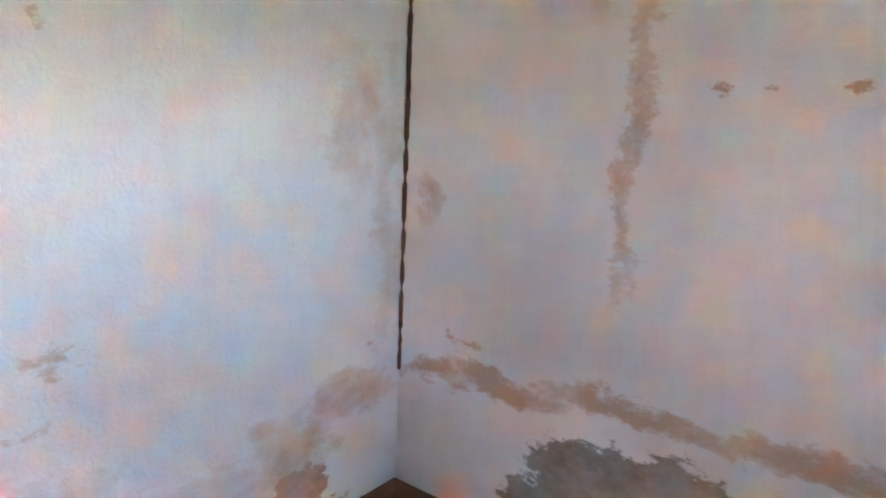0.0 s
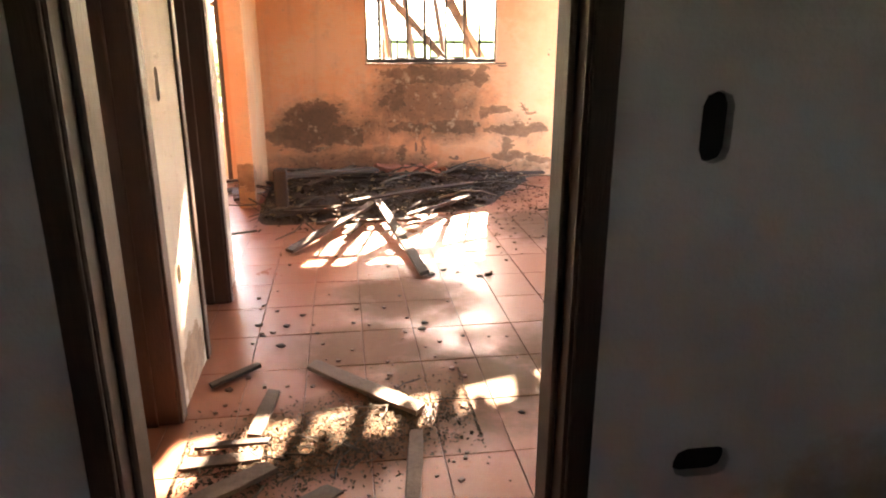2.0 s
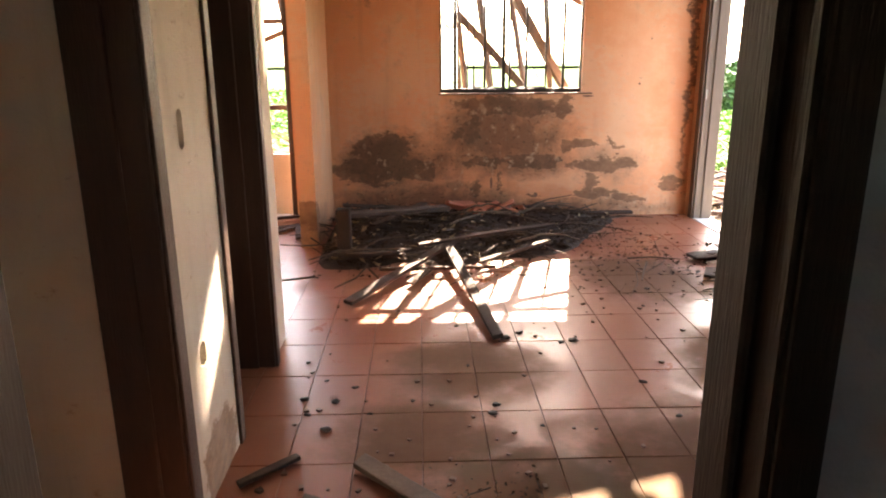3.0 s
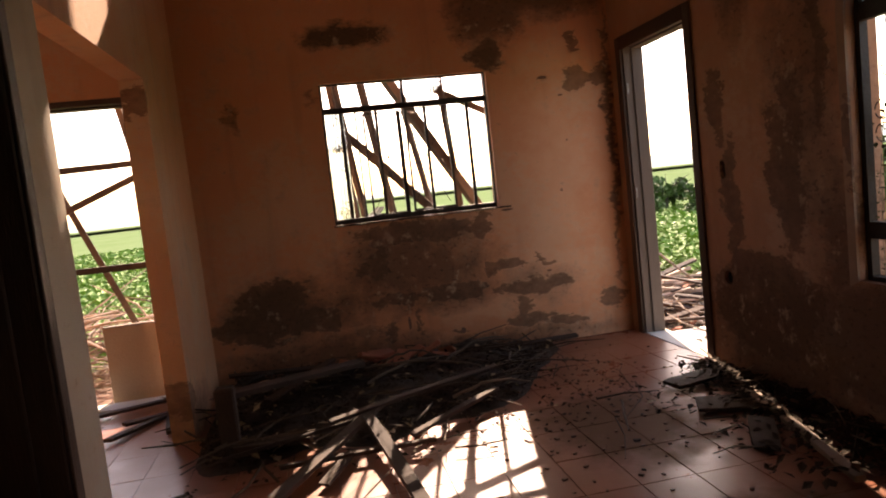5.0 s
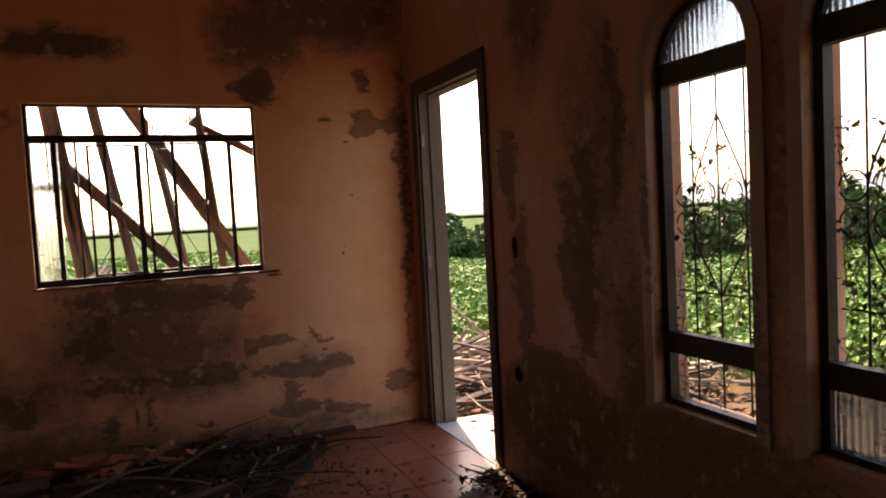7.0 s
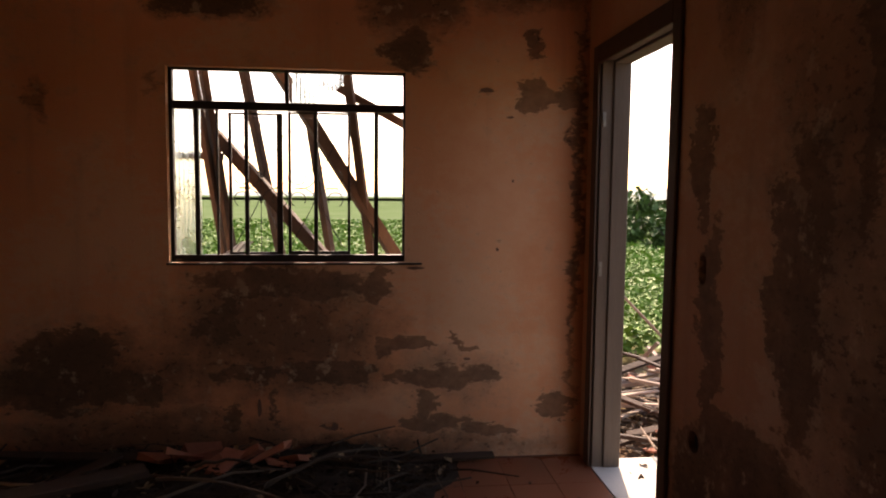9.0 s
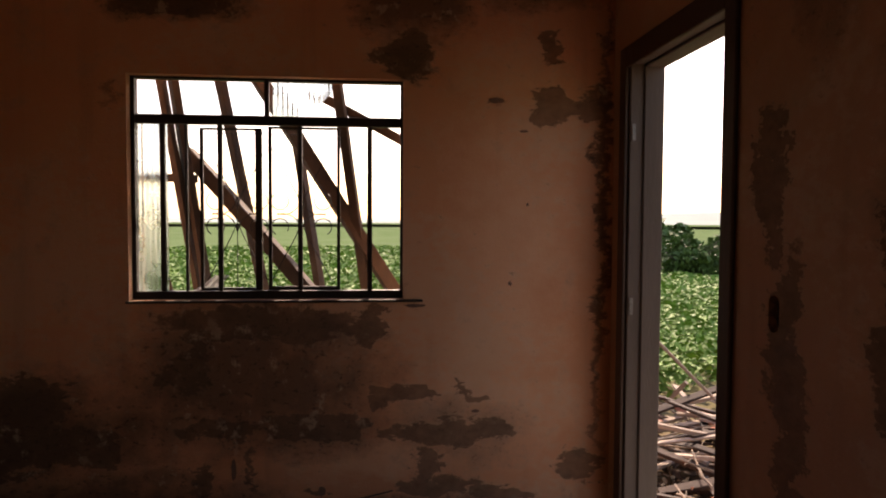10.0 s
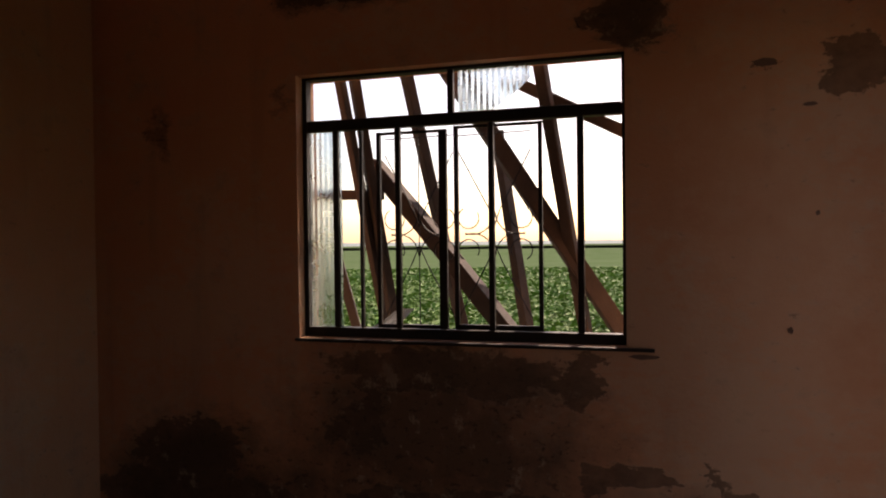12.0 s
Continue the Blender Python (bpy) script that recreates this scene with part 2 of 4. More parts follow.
M_DARK = rough_mat("unlit_hole", (0.006, 0.005, 0.004), (0.014, 0.011, 0.01), 30.0, 0.95)


def tile_material():
    m, t, b = mat("glazed_terracotta_tile", 0.3)
    v = coords(t)
    n1, n2, n3 = noise_tex(t, v, 1.1, 5.0), noise_tex(t, v, 6.0, 8.0, 0.65), noise_tex(t, v, 70.0)
    rnd = t.nodes.new("ShaderNodeObjectInfo").outputs["Random"]
    col = mix(t, rnd, (0.24, 0.074, 0.036), (0.3, 0.098, 0.05))
    dirt = ramp(t, calc(t, "MULTIPLY_ADD", n1, 0.6, calc(t, "MULTIPLY", n2, 0.6)), 0.4, 0.95)
    col = mix(t, calc(t, "MULTIPLY", dirt, 0.55), col, (0.15, 0.075, 0.042))
    sp = t.nodes.new("ShaderNodeSeparateXYZ")
    t.links.new(v, sp.inputs[0])
    films = 0.0
    for cx, cy, rx, ry in ((-0.47, 3.62, 0.42, 0.42), (-0.68, 3.0, 0.4, 0.36), (0.75, 4.9, 0.5, 0.6), (-0.75, 2.3, 0.5, 0.3), (1.3, 0.9, 0.7, 0.7), (0.4, 2.7, 0.8, 0.6), (0.9, 3.6, 0.5, 0.5), (-0.3, 2.6, 0.5, 0.4)):
        dx, dy = calc(t, "MULTIPLY", calc(t, "SUBTRACT", sp.outputs[0], cx), 1 / rx), calc(t, "MULTIPLY", calc(t, "SUBTRACT", sp.outputs[1], cy), 1 / ry)
        d = calc(t, "SUBTRACT", 1.0, calc(t, "ADD", calc(t, "MULTIPLY", dx, dx), calc(t, "MULTIPLY", dy, dy)))
        film = ramp(t, calc(t, "ADD", d, calc(t, "MULTIPLY_ADD", n2, 1.8, -0.9)), 0.0, 0.75)
        col = mix(t, calc(t, "MULTIPLY", film, 0.66), col, (0.065, 0.043, 0.018))
        films = calc(t, "MAXIMUM", films, film)
    dust = ramp(t, n2, 0.45, 1.0)
    col = mix(t, calc(t, "MULTIPLY", dust, 0.22), col, (0.45, 0.27, 0.18))
    t.links.new(col, b.inputs["Base Color"])
    dull = calc(t, "MULTIPLY_ADD", films, 0.3, calc(t, "MULTIPLY_ADD", n3, 0.12, 0.17))
    t.links.new(calc(t, "MULTIPLY_ADD", dirt, 0.35, dull), b.inputs["Roughness"])
    t.links.new(calc(t, "MULTIPLY_ADD", films, -0.2, 0.27), b.inputs["Specular IOR Level"])
    bump(t, b, n2, 0.06, 0.01)
    return m


M_TILE = tile_material()


# ---- building blocks ----
def mesh_of(name, bm, material):
    bmesh.ops.recalc_face_normals(bm, faces=bm.faces)
    me = bpy.data.meshes.new(name)
    bm.to_mesh(me)
    bm.free()
    for one in material if isinstance(material, (list, tuple)) else [material]:
        me.materials.append(one)
    return me


def thing(name, bm, material, label="", category="", group="", kind=""):
    return tagged(new(name, mesh_of(name, bm, material)), label, category, group, kind)


def part(name, bm, material, parent, label=""):
    ob = new(name, mesh_of(name, bm, material))
    ob.parent = parent
    return tagged(ob, label)


def base(name, at, label, category, group="", kind=""):
    ob = new(name)
    ob.location = at
    ob.empty_display_size = 0.1
    return tagged(ob, label, category, group, kind)


def box(bm, x0, x1, y0, y1, z0, z1, m=None):
    v = [bm.verts.new(p) for p in ((x0, y0, z0), (x1, y0, z0), (x1, y1, z0), (x0, y1, z0), (x0, y0, z1), (x1, y0, z1), (x1, y1, z1), (x0, y1, z1))]
    if m is not None:
        for one in v:
            one.co = m @ one.co
    for q in ((0, 3, 2, 1), (4, 5, 6, 7), (0, 1, 5, 4), (1, 2, 6, 5), (2, 3, 7, 6), (3, 0, 4, 7)):
        bm.faces.new([v[i] for i in q])
    return v


def boxes(*list_of):
    bm = bmesh.new()
    for b in list_of:
        box(bm, *b)
    return bm


def roof_z(x):
    return 3.60 - 0.305 * x if x > -1.4 else 3.60 + 0.305 * 1.4 + 0.305 * (x + 1.4)


def wall_mesh(axis, near, far, a0, a1, top, holes, arches=(), step=None):
    """A wall between two planes across `axis` (0: x, 1: y), running a0..a1 along the other, z -0.1..top(along), with rectangular holes
    (a0, a1, z0, z1) and holes with a round head (a0, a1, z0, spring)."""
    bm = bmesh.new()
    all_holes = list(holes) + [(p, q, z0, round(sp + (q - p) / 2, 4)) for p, q, z0, sp in arches]
    us = sorted({a0, a1, *[c for h in all_holes for c in h[:2]]})
    if step:
        extra = [a0 + (a1 - a0) * i / step for i in range(1, step)]
        us = sorted(set(us) | {e for e in extra if all(not (h[0] < e < h[1]) for h in all_holes)})
    zs = sorted({-0.1, *[c for h in all_holes for c in h[2:]]} | ({2.5} if top(a0) > 2.6 else set()))

    def at(u, d, z):
        return (d, u, z) if axis == 0 else (u, d, z)

    def solid(i, j):
        if not (0 <= i < len(us) - 1 and 0 <= j < len(zs)):
            return False
        u, z = (us[i] + us[i + 1]) / 2, (zs[j] + (zs[j + 1] if j + 1 < len(zs) else 9.0)) / 2
        return not any(h[0] < u < h[1] and h[2] < z < h[3] for h in all_holes)

    def zz(j, u):
        return zs[j] if j < len(zs) else top(u)

    cache = {}

    def vert(u, d, z):
        key = (round(u, 4), round(d, 4), round(z, 4))
        if key not in cache:
            cache[key] = bm.verts.new(at(u, d, z))
        return cache[key]

    for i in range(len(us) - 1):
        for j in range(len(zs)):
            if not solid(i, j):
                continue
            u0, u1 = us[i], us[i + 1]
            for d in (near, far):
                bm.faces.new([vert(u0, d, zz(j, u0)), vert(u1, d, zz(j, u1)), vert(u1, d, zz(j + 1, u1)), vert(u0, d, zz(j + 1, u0))])
            for other, p, q in (((i - 1, j), (u0, j), (u0, j + 1)), ((i + 1, j), (u1, j), (u1, j + 1)), ((i, j - 1), (u0, j), (u1, j)), ((i, j + 1), (u0, j + 1), (u1, j + 1))):
                if not solid(*other):
                    bm.faces.new([vert(p[0], near, zz(p[1], p[0])), vert(q[0], near, zz(q[1], q[0])), vert(q[0], far, zz(q[1], q[0])), vert(p[0], far, zz(p[1], p[0]))])
    for p, q, z0, z1 in holes:
        if q - p < 0.15:
            c = 0.42 * min(q - p, z1 - z0)
            for pu, su in ((p, 1), (q, -1)):
                for pz, sz in ((z0, 1), (z1, -1)):
                    tri = [(pu, pz), (pu + su * c, pz), (pu + su * c * 0.29, pz + sz * c * 0.29), (pu, pz + sz * c)]
                    fr, bk = [bm.verts.new(at(u, near, z)) for u, z in tri], [bm.verts.new(at(u, far, z)) for u, z in tri]
                    bm.faces.new(fr), bm.faces.new(bk), bm.faces.new([fr[1], fr[2], bk[2], bk[1]]), bm.faces.new([fr[2], fr[3], bk[3], bk[2]])
    for p, q, z0, sp in arches:
        r, c, k = (q - p) / 2, (p + q) / 2, 10
        for side in (-1, 1):
            for s in range(k):
                a, b = radians(90 * s / k), radians(90 * (s + 1) / k)
                ua, ub = c + side * r * math.cos(a), c + side * r * math.cos(b)
                za, zb = sp + r * math.sin(a), sp + r * math.sin(b)
                quad = [(ua, za), (ub, zb), (ub, sp + r), (ua, sp + r)]
                fr, bk = [bm.verts.new(at(u, near, z)) for u, z in quad], [bm.verts.new(at(u, far, z)) for u, z in quad]
                bm.faces.new(fr), bm.faces.new(bk), bm.faces.new([fr[0], fr[1], bk[1], bk[0]])
    bmesh.ops.remove_doubles(bm, verts=bm.verts, dist=0.0001)
    return bm


def wall(name, axis, near, far, a0, a1, material, holes=(), arches=(), top=None, label="", step=None):
    top = top or (lambda u: 2.9)
    return thing(name, wall_mesh(axis, near, far, a0, a1, top, holes, arches, step), material, label, "wall", kind="structure")


# ---- the large structure ----
LEFT, WALL_A, WALL_A2, X_R, X_R2, Y_F, Y_F2, OUT = -1.355, 1.315, 1.45, 1.71, 1.86, 6.75, 6.90, -0.30
FARTOP = lambda x: min(3.385 - 0.305 * x + 0.05 * max(0.0, x - 0.3), 3.43) if x > -1.4 else min(3.43, 3.79 + 0.305 * (x + 1.4))
under = lambda x: roof_z(x) - 0.02
wall("wall_north", 1, Y_F, Y_F2, -4.2, X_R, M_FAR, [(-0.50, 0.72, 1.08, 2.085), (-2.57, -1.77, -0.1, 2.11)], top=FARTOP, step=24,
     label="salmon plaster wall with damp, peeling patches below the window")
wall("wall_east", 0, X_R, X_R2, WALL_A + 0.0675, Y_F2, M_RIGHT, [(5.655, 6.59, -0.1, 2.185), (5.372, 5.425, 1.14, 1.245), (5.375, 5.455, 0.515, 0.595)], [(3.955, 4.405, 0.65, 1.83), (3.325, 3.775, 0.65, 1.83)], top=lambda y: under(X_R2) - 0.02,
     label="grimy salmon plaster wall, shade painted low on it, with a door and arched windows")
wall("wall_east_2", 0, X_R, X_R2, -2.15, WALL_A + 0.0675, M_WHITE_SIDE, top=lambda y: under(X_R2) - 0.02, label="whitewashed wall with brown tide marks at the foot")
wall("wall_inner", 1, WALL_A, WALL_A2, -4.2, X_R, M_WHITE, [(-1.209, -0.272, -0.1, 2.17), (-0.105, -0.045, 1.122, 1.25), (-0.084, 0.04, 0.46, 0.528)], top=under, step=10, label="whitewashed partition wall with empty socket holes")
wall("wall_hall", 0, LEFT - 0.18, LEFT, WALL_A2, 3.685, M_INNER, [(1.60, 2.50, -0.1, 2.17), (2.995, 3.685, -0.1, 2.17), (2.672, 2.717, 1.12, 1.235), (2.66, 2.72, 0.45, 0.53)], top=lambda y: under(LEFT) - 0.03, label="cream plaster hall wall between two door frames")
wall("wall_stub", 0, -1.575, -1.45, 5.73, Y_F, M_SALMON, top=lambda y: 2.03, label="salmon plaster wall end beside the heap")
wall("wall_kitchen", 1, 3.687, 3.785, -4.2, LEFT - 0.02, M_INNER, top=under, label="cream plaster partition behind the kitchen")
thing("wall_post", boxes((-1.575, LEFT - 0.02, 3.787, 4.0, -0.1, 2.028)), M_INNER, "cream plaster pier beside the kitchen opening", "wall", kind="structure")
wall("wall_back_rooms", 1, 2.45, 2.6, -4.2, LEFT - 0.18, M_INNER, top=under, label="cream plaster partition between two dark rooms")
wall("wall_west", 0, -4.35, -4.2, -2.15, Y_F2, M_INNER, top=lambda y: under(-4.2), label="cream plaster outer wall")
wall("wall_south", 1, -2.15, -2.0, -4.2, X_R, M_WHITE, [(-0.39, -0.18, 1.46, 1.67)], top=under, step=10, label="whitewashed back wall with an empty window opening")

# flat lintel over the wide kitchen opening
wall_top = roof_z(-1.45) - 0.03
thing("wall_lintel", boxes((-1.575, -1.45, 3.787, Y_F, 2.03, wall_top)), M_SALMON, "salmon plaster lintel over the kitchen opening", "wall", kind="structure")

# floor slab, tiles further down
thing("floor", boxes((-4.2, X_R, -2.0, Y_F, -0.1, -0.005)), M_GROUT, "terracotta tiled floor with dirt and debris", "floor", kind="structure")
thing("threshold", boxes((X_R - 0.0, X_R2 + 0.02, 5.655, 6.59, -0.1, 0.004)), M_OUTER, "worn cement door threshold", "threshold", kind="structure")
thing("threshold", boxes((-2.57, -1.77, Y_F, Y_F2 + 0.02, -0.1, 0.004)), M_OUTER, "worn cement door threshold", "threshold", kind="structure")

# roof: waves of old tiles on battens, open at the gable
bm = bmesh.new()
NY, RX = 170, [(-4.6), -1.4, 2.3]
for a, b in ((RX[0], RX[1]), (RX[1], RX[2])):
    rows = []
    for i in range(NY + 1):
        y = -2.4 + 9.33 * i / NY
        w = 0.035 * abs(math.sin(math.pi * y / 0.2))
        rows.append([[bm.verts.new((x, y, roof_z(x) + w + 0.05 + up)) for x in (a, b)] for up in (0.0, 0.02)])
    for p, q in zip(rows, rows[1:]):
        for k in (0, 1):
            bm.faces.new([p[k][0], p[k][1], q[k][1], q[k][0]])
thing("roof", bm, M_ROOF, "old wavy clay tile roof on timber battens", "roof", kind="structure")
bm = bmesh.new()
x = -4.4
while x < 2.2:
    box(bm, x, x + 0.06, -2.35, 6.92, roof_z(x) - 0.015, roof_z(x) + 0.05)
    x += 0.27
thing("roof_battens", bm, M_TIMBER, "dark timber battens under the roof tiles", "roof", kind="structure")

# unseen blocks added between gable wall and battens to break the sun strip
bm = bmesh.new()
x, mr = -1.35, random.Random(4)
while x < 1.7:
    w = mr.uniform(0.04, 0.08) if x < 1.0 else mr.uniform(0.1, 0.2)
    box(bm, x, min(x + w, 1.7), Y_F + 0.01, Y_F2 - 0.01, FARTOP(x + w) - 0.02, roof_z(x) + 0.04)
    x += w + (mr.uniform(0.14, 0.26) if x < 1.0 else mr.uniform(0.05, 0.12))
thing("wall_top_blockers", bm, M_BRICK, "unseen blocks on the gable wall that break up the sun strip", "wall", kind="structure")

# outdoors: the field falls away gently, a little more towards the trees in the north-east


def ground_z(r, angle):
    away = abs((angle - 50 + 180) % 360 - 180)
    slope = 0.028 + 0.045 * max(0.0, 1 - away / 35) * max(0.0, min(1.0, 1.6 - r / 100))
    return OUT - slope * max(0.0, min(r, 500) - 6)


bm = bmesh.new()
RINGS = [0, 4, 8, 12, 20, 40, 80, 160, 320, 600, 1200, 2500]
ring = []
for r in RINGS:
    ring.append([bm.verts.new((0, 3, OUT))] if r == 0 else [bm.verts.new((r * math.cos(radians(7.5 * k)), 3 + r * math.sin(radians(7.5 * k)), ground_z(r, 7.5 * k))) for k in range(48)])
for p, q in zip(ring, ring[1:]):
    for k in range(48):
        n = (k + 1) % 48
        bm.faces.new([p[0], q[k], q[n]] if len(p) == 1 else [p[k], q[k], q[n], p[n]])


def field_material():
    m, t, b = mat("hazed_crop_field", 1.0)
    b.inputs["Specular IOR Level"].default_value = 0.0
    v = coords(t)
    sep = t.nodes.new("ShaderNodeVectorMath")
    sep.operation = "LENGTH"
    t.links.new(v, sep.inputs[0])
    n1, n2, n3 = noise_tex(t, v, 0.05, 4.0), noise_tex(t, v, 1.6, 6.0), noise_tex(t, v, 9.0, 6.0)
    # distance haze is put into these greyed, lightened greens
    green = mix(t, n2, (0.075, 0.13, 0.05), (0.115, 0.175, 0.08))
    green = mix(t, ramp(t, n1, 0.35, 0.7), green, (0.13, 0.18, 0.095))
    soil = mix(t, n3, (0.13, 0.075, 0.05), (0.25, 0.15, 0.1))
    near = ramp(t, calc(t, "MULTIPLY", sep.outputs["Value"], 0.01), 0.07, 0.16)
    col = mix(t, near, soil, green)
    t.links.new(col, b.inputs["Base Color"])
    bump(t, b, n3, 0.4, 0.05)
    return m


M_FIELD = field_material()
thing("ground", bm, M_FIELD, "green soya field on red soil reaching the horizon", "ground", kind="structure")


# ---- shapes for the things ----
def tube(bm, pts, r, sides=6, closed=False):
    """A round rod along a line of points."""
    pts = [Vector(p) for p in pts]
    rings = []
    for i, p in enumerate(pts):
        a, b = pts[max(i - 1, 0)], pts[min(i + 1, len(pts) - 1)]
        if closed:
            a, b = pts[i - 1], pts[(i + 1) % len(pts)]
        q = (b - a).to_track_quat("Z", "Y")
        rr = r[i] if isinstance(r, (list, tuple)) else r
        rings.append([bm.verts.new(p + q @ Vector((rr * math.cos(2 * math.pi * k / sides), rr * math.sin(2 * math.pi * k / sides), 0))) for k in range(sides)])
    pairs = list(zip(rings, rings[1:])) + ([(rings[-1], rings[0])] if closed else [])
    for p, q in pairs:
        for k in range(sides):
            n = (k + 1) % sides
            bm.faces.new([p[k], p[n], q[n], q[k]])
    if not closed:
        bm.faces.new(rings[0]), bm.faces.new(list(reversed(rings[-1])))


def plank_mesh(bm, p0, p1, w, th, rng, wear=0.004, turn=0.0, segs=5):
    """A sawn, slightly warped and chipped board from p0 to p1, w wide and th thick."""
    p0, p1 = Vector(p0), Vector(p1)
    d = p1 - p0
    q = d.to_track_quat("Z", "Y").to_matrix() @ Matrix.Rotation(turn, 3, "Z")
    warp = rng.uniform(-1, 1) * 0.006 * d.length
    rings = []
    for i in range(segs + 1):
        s = i / segs
        c = p0 + d * s + q @ Vector((0, warp * math.sin(math.pi * s), 0))
        k = 1 - (0.16 * rng.random() if i in (0, segs) else 0)
        ring_pts = ((-w / 2 + 0.003, -th / 2), (w / 2 - 0.003, -th / 2), (w / 2, -th / 2 + 0.003), (w / 2, th / 2 - 0.003), (w / 2 - 0.003, th / 2), (-w / 2 + 0.003, th / 2), (-w / 2, th / 2 - 0.003), (-w / 2, -th / 2 + 0.003))
        slant = (rng.uniform(-0.3, 0.3) * w if i in (0, segs) else 0)
        rings.append([bm.verts.new(c + q @ Vector((x * k + rng.uniform(-wear, wear) * 0.5, y + rng.uniform(-wear, wear) * 0.3, slant * x / w))) for x, y in ring_pts])
    for p, r in zip(rings, rings[1:]):
        for k in range(8):
            n = (k + 1) % 8
            bm.faces.new([p[k], p[n], r[n], r[k]])
    bm.faces.new(rings[0]), bm.faces.new(list(reversed(rings[-1])))


rng = random.Random(7)


def plank(name, p0, p1, w, th, material, label, category, group="", turn=0.0):
    """A board as a thing of its own, its origin at its middle."""
    c = (Vector(p0) + Vector(p1)) / 2
    bm = bmesh.new()
    plank_mesh(bm, Vector(p0) - c, Vector(p1) - c, w, th, rng, turn=turn)
    ob = thing(name, bm, material, label, category, group)
    ob.location = c
    return ob


def soup(name, verts, faces, material, label, category):
    me = bpy.data.meshes.new(name)
    me.from_pydata([tuple(v) for v in verts], [], faces)
    me.materials.append(material)
    me.update()
    return tagged(new(name, me), label, category, kind="stuff")


# ---- door frames ----
def door_frame(name, axis, a0, a1, d0, d1, top, w, material, label, casing=0.0, side=0):
    """A wooden frame with a rebate in an opening a0..a1, through the wall from d0 to d1; casing: width of a flat board round it on the face d0."""
    root = base(name, (0, 0, 0), label, "door frame", kind="structure")
    to = (lambda u0, u1, e0, e1, z0, z1: (e0, e1, u0, u1, z0, z1)) if axis == 0 else (lambda u0, u1, e0, e1, z0, z1: (u0, u1, e0, e1, z0, z1))
    mid = d0 + (d1 - d0) * 0.4
    lo, hi = (d0, mid) if side == 0 else (mid, d1)
    for u0, u1, s0, s1 in ((a0, a0 + w, a0 + w, a0 + w + 0.014), (a1 - w, a1, a1 - w - 0.014, a1 - w)):
        bm = boxes(to(u0, u1, min(d0, d1), max(d0, d1), 0.0, top), to(s0, s1, min(mid, d1), max(mid, d1), 0.0, top - w))
        bevel(bm, 0.004)
        part("jamb", bm, material, root)
    bm = boxes(to(a0 + w, a1 - w, min(d0, d1), max(d0, d1), top - w, top), to(a0 + w + 0.014, a1 - w - 0.014, min(mid, d1), max(mid, d1), top - w - 0.014, top - w))
    bevel(bm, 0.004)
    part("head", bm, material, root)
    if casing:
        f = d0 - 0.012 if d0 < d1 else d0 + 0.012
        e0, e1 = min(f, d0), max(f, d0)
        for u0, u1 in ((a0 - casing + w, a0 + w - 0.006), (a1 - w + 0.006, a1 + casing - w)):
            bm = boxes(to(u0, u1, e0, e1, 0.0, top + casing - w))
            bevel(bm, 0.003)
            part("casing", bm, material, root)
        bm = boxes(to(a0 + w - 0.006, a1 - w + 0.006, e0, e1, top - w + 0.006, top + casing - w))
        bevel(bm, 0.003)
        part("casing", bm, material, root)
    return root


def bevel(bm, r):
    bmesh.ops.bevel(bm, geom=list(bm.edges), offset=r, segments=1, affect="EDGES")


M_GREYWOOD = rough_mat("greyed_door_wood", (0.065, 0.045, 0.034), (0.12, 0.088, 0.068), 3.0, 0.7, stretch=(8, 8, 0.8), fine=25.0)
f = door_frame("door_1", 0, 5.655, 6.59, X_R, X_R2, 2.185, 0.05, M_GREYWOOD, "empty outside door frame of greyed wood with dark casing", side=1)
for u0, u1, z0, z1 in ((5.61, 5.685, 0, 2.215), (6.555, 6.63, 0, 2.215), (5.685, 6.555, 2.12, 2.215)):
    bm = boxes((X_R - 0.018, X_R - 0.002, u0, u1, z0, z1))
    bevel(bm, 0.004)
    part("casing", bm, M_FRAME, f, "dark stained casing board")
for z in (1.03, 1.8):
    bm = boxes((X_R + 0.008, X_R + 0.024, 6.532, 6.539, z, z + 0.075))
    bevel(bm, 0.002)
    part("hinge", bm, rough_mat("pale_hinge_plate", (0.12, 0.11, 0.1), (0.28, 0.26, 0.24), 30.0, 0.5, metal=0.6), f, "pale bare hinge plate")
door_frame("door_2", 1, -1.209, -0.272, WALL_A, WALL_A2, 2.17, 0.05, M_FRAME2, "empty inner door frame of worn brown wood", casing=0.055)
door_frame("door_3", 0, 1.60, 2.50, LEFT, LEFT - 0.18, 2.17, 0.045, M_FRAME, "empty dark wooden door frame in the hall wall", casing=0.075)
door_frame("door_4", 0, 2.995, 3.685, LEFT, LEFT - 0.18, 2.17, 0.045, M_FRAME, "empty dark wooden door frame beside the kitchen opening", casing=0.06)
door_frame("door_5", 1, -2.57, -1.77, Y_F, Y_F2, 2.11, 0.04, M_FRAME, "empty kitchen back door frame of dark wood")


def socket_shade_block(x0, x1, y0, y1, z0, z1):
    """A solid near-black block just inside a socket hole; its colour stands in for the shade."""
    bm = boxes((x0, x1, y0, y1, z0, z1))
    tagged(thing("socket_shade_block", bm, M_DARK), "near-black block standing in for the shade in an empty socket hole", "socket", "socket boxes")


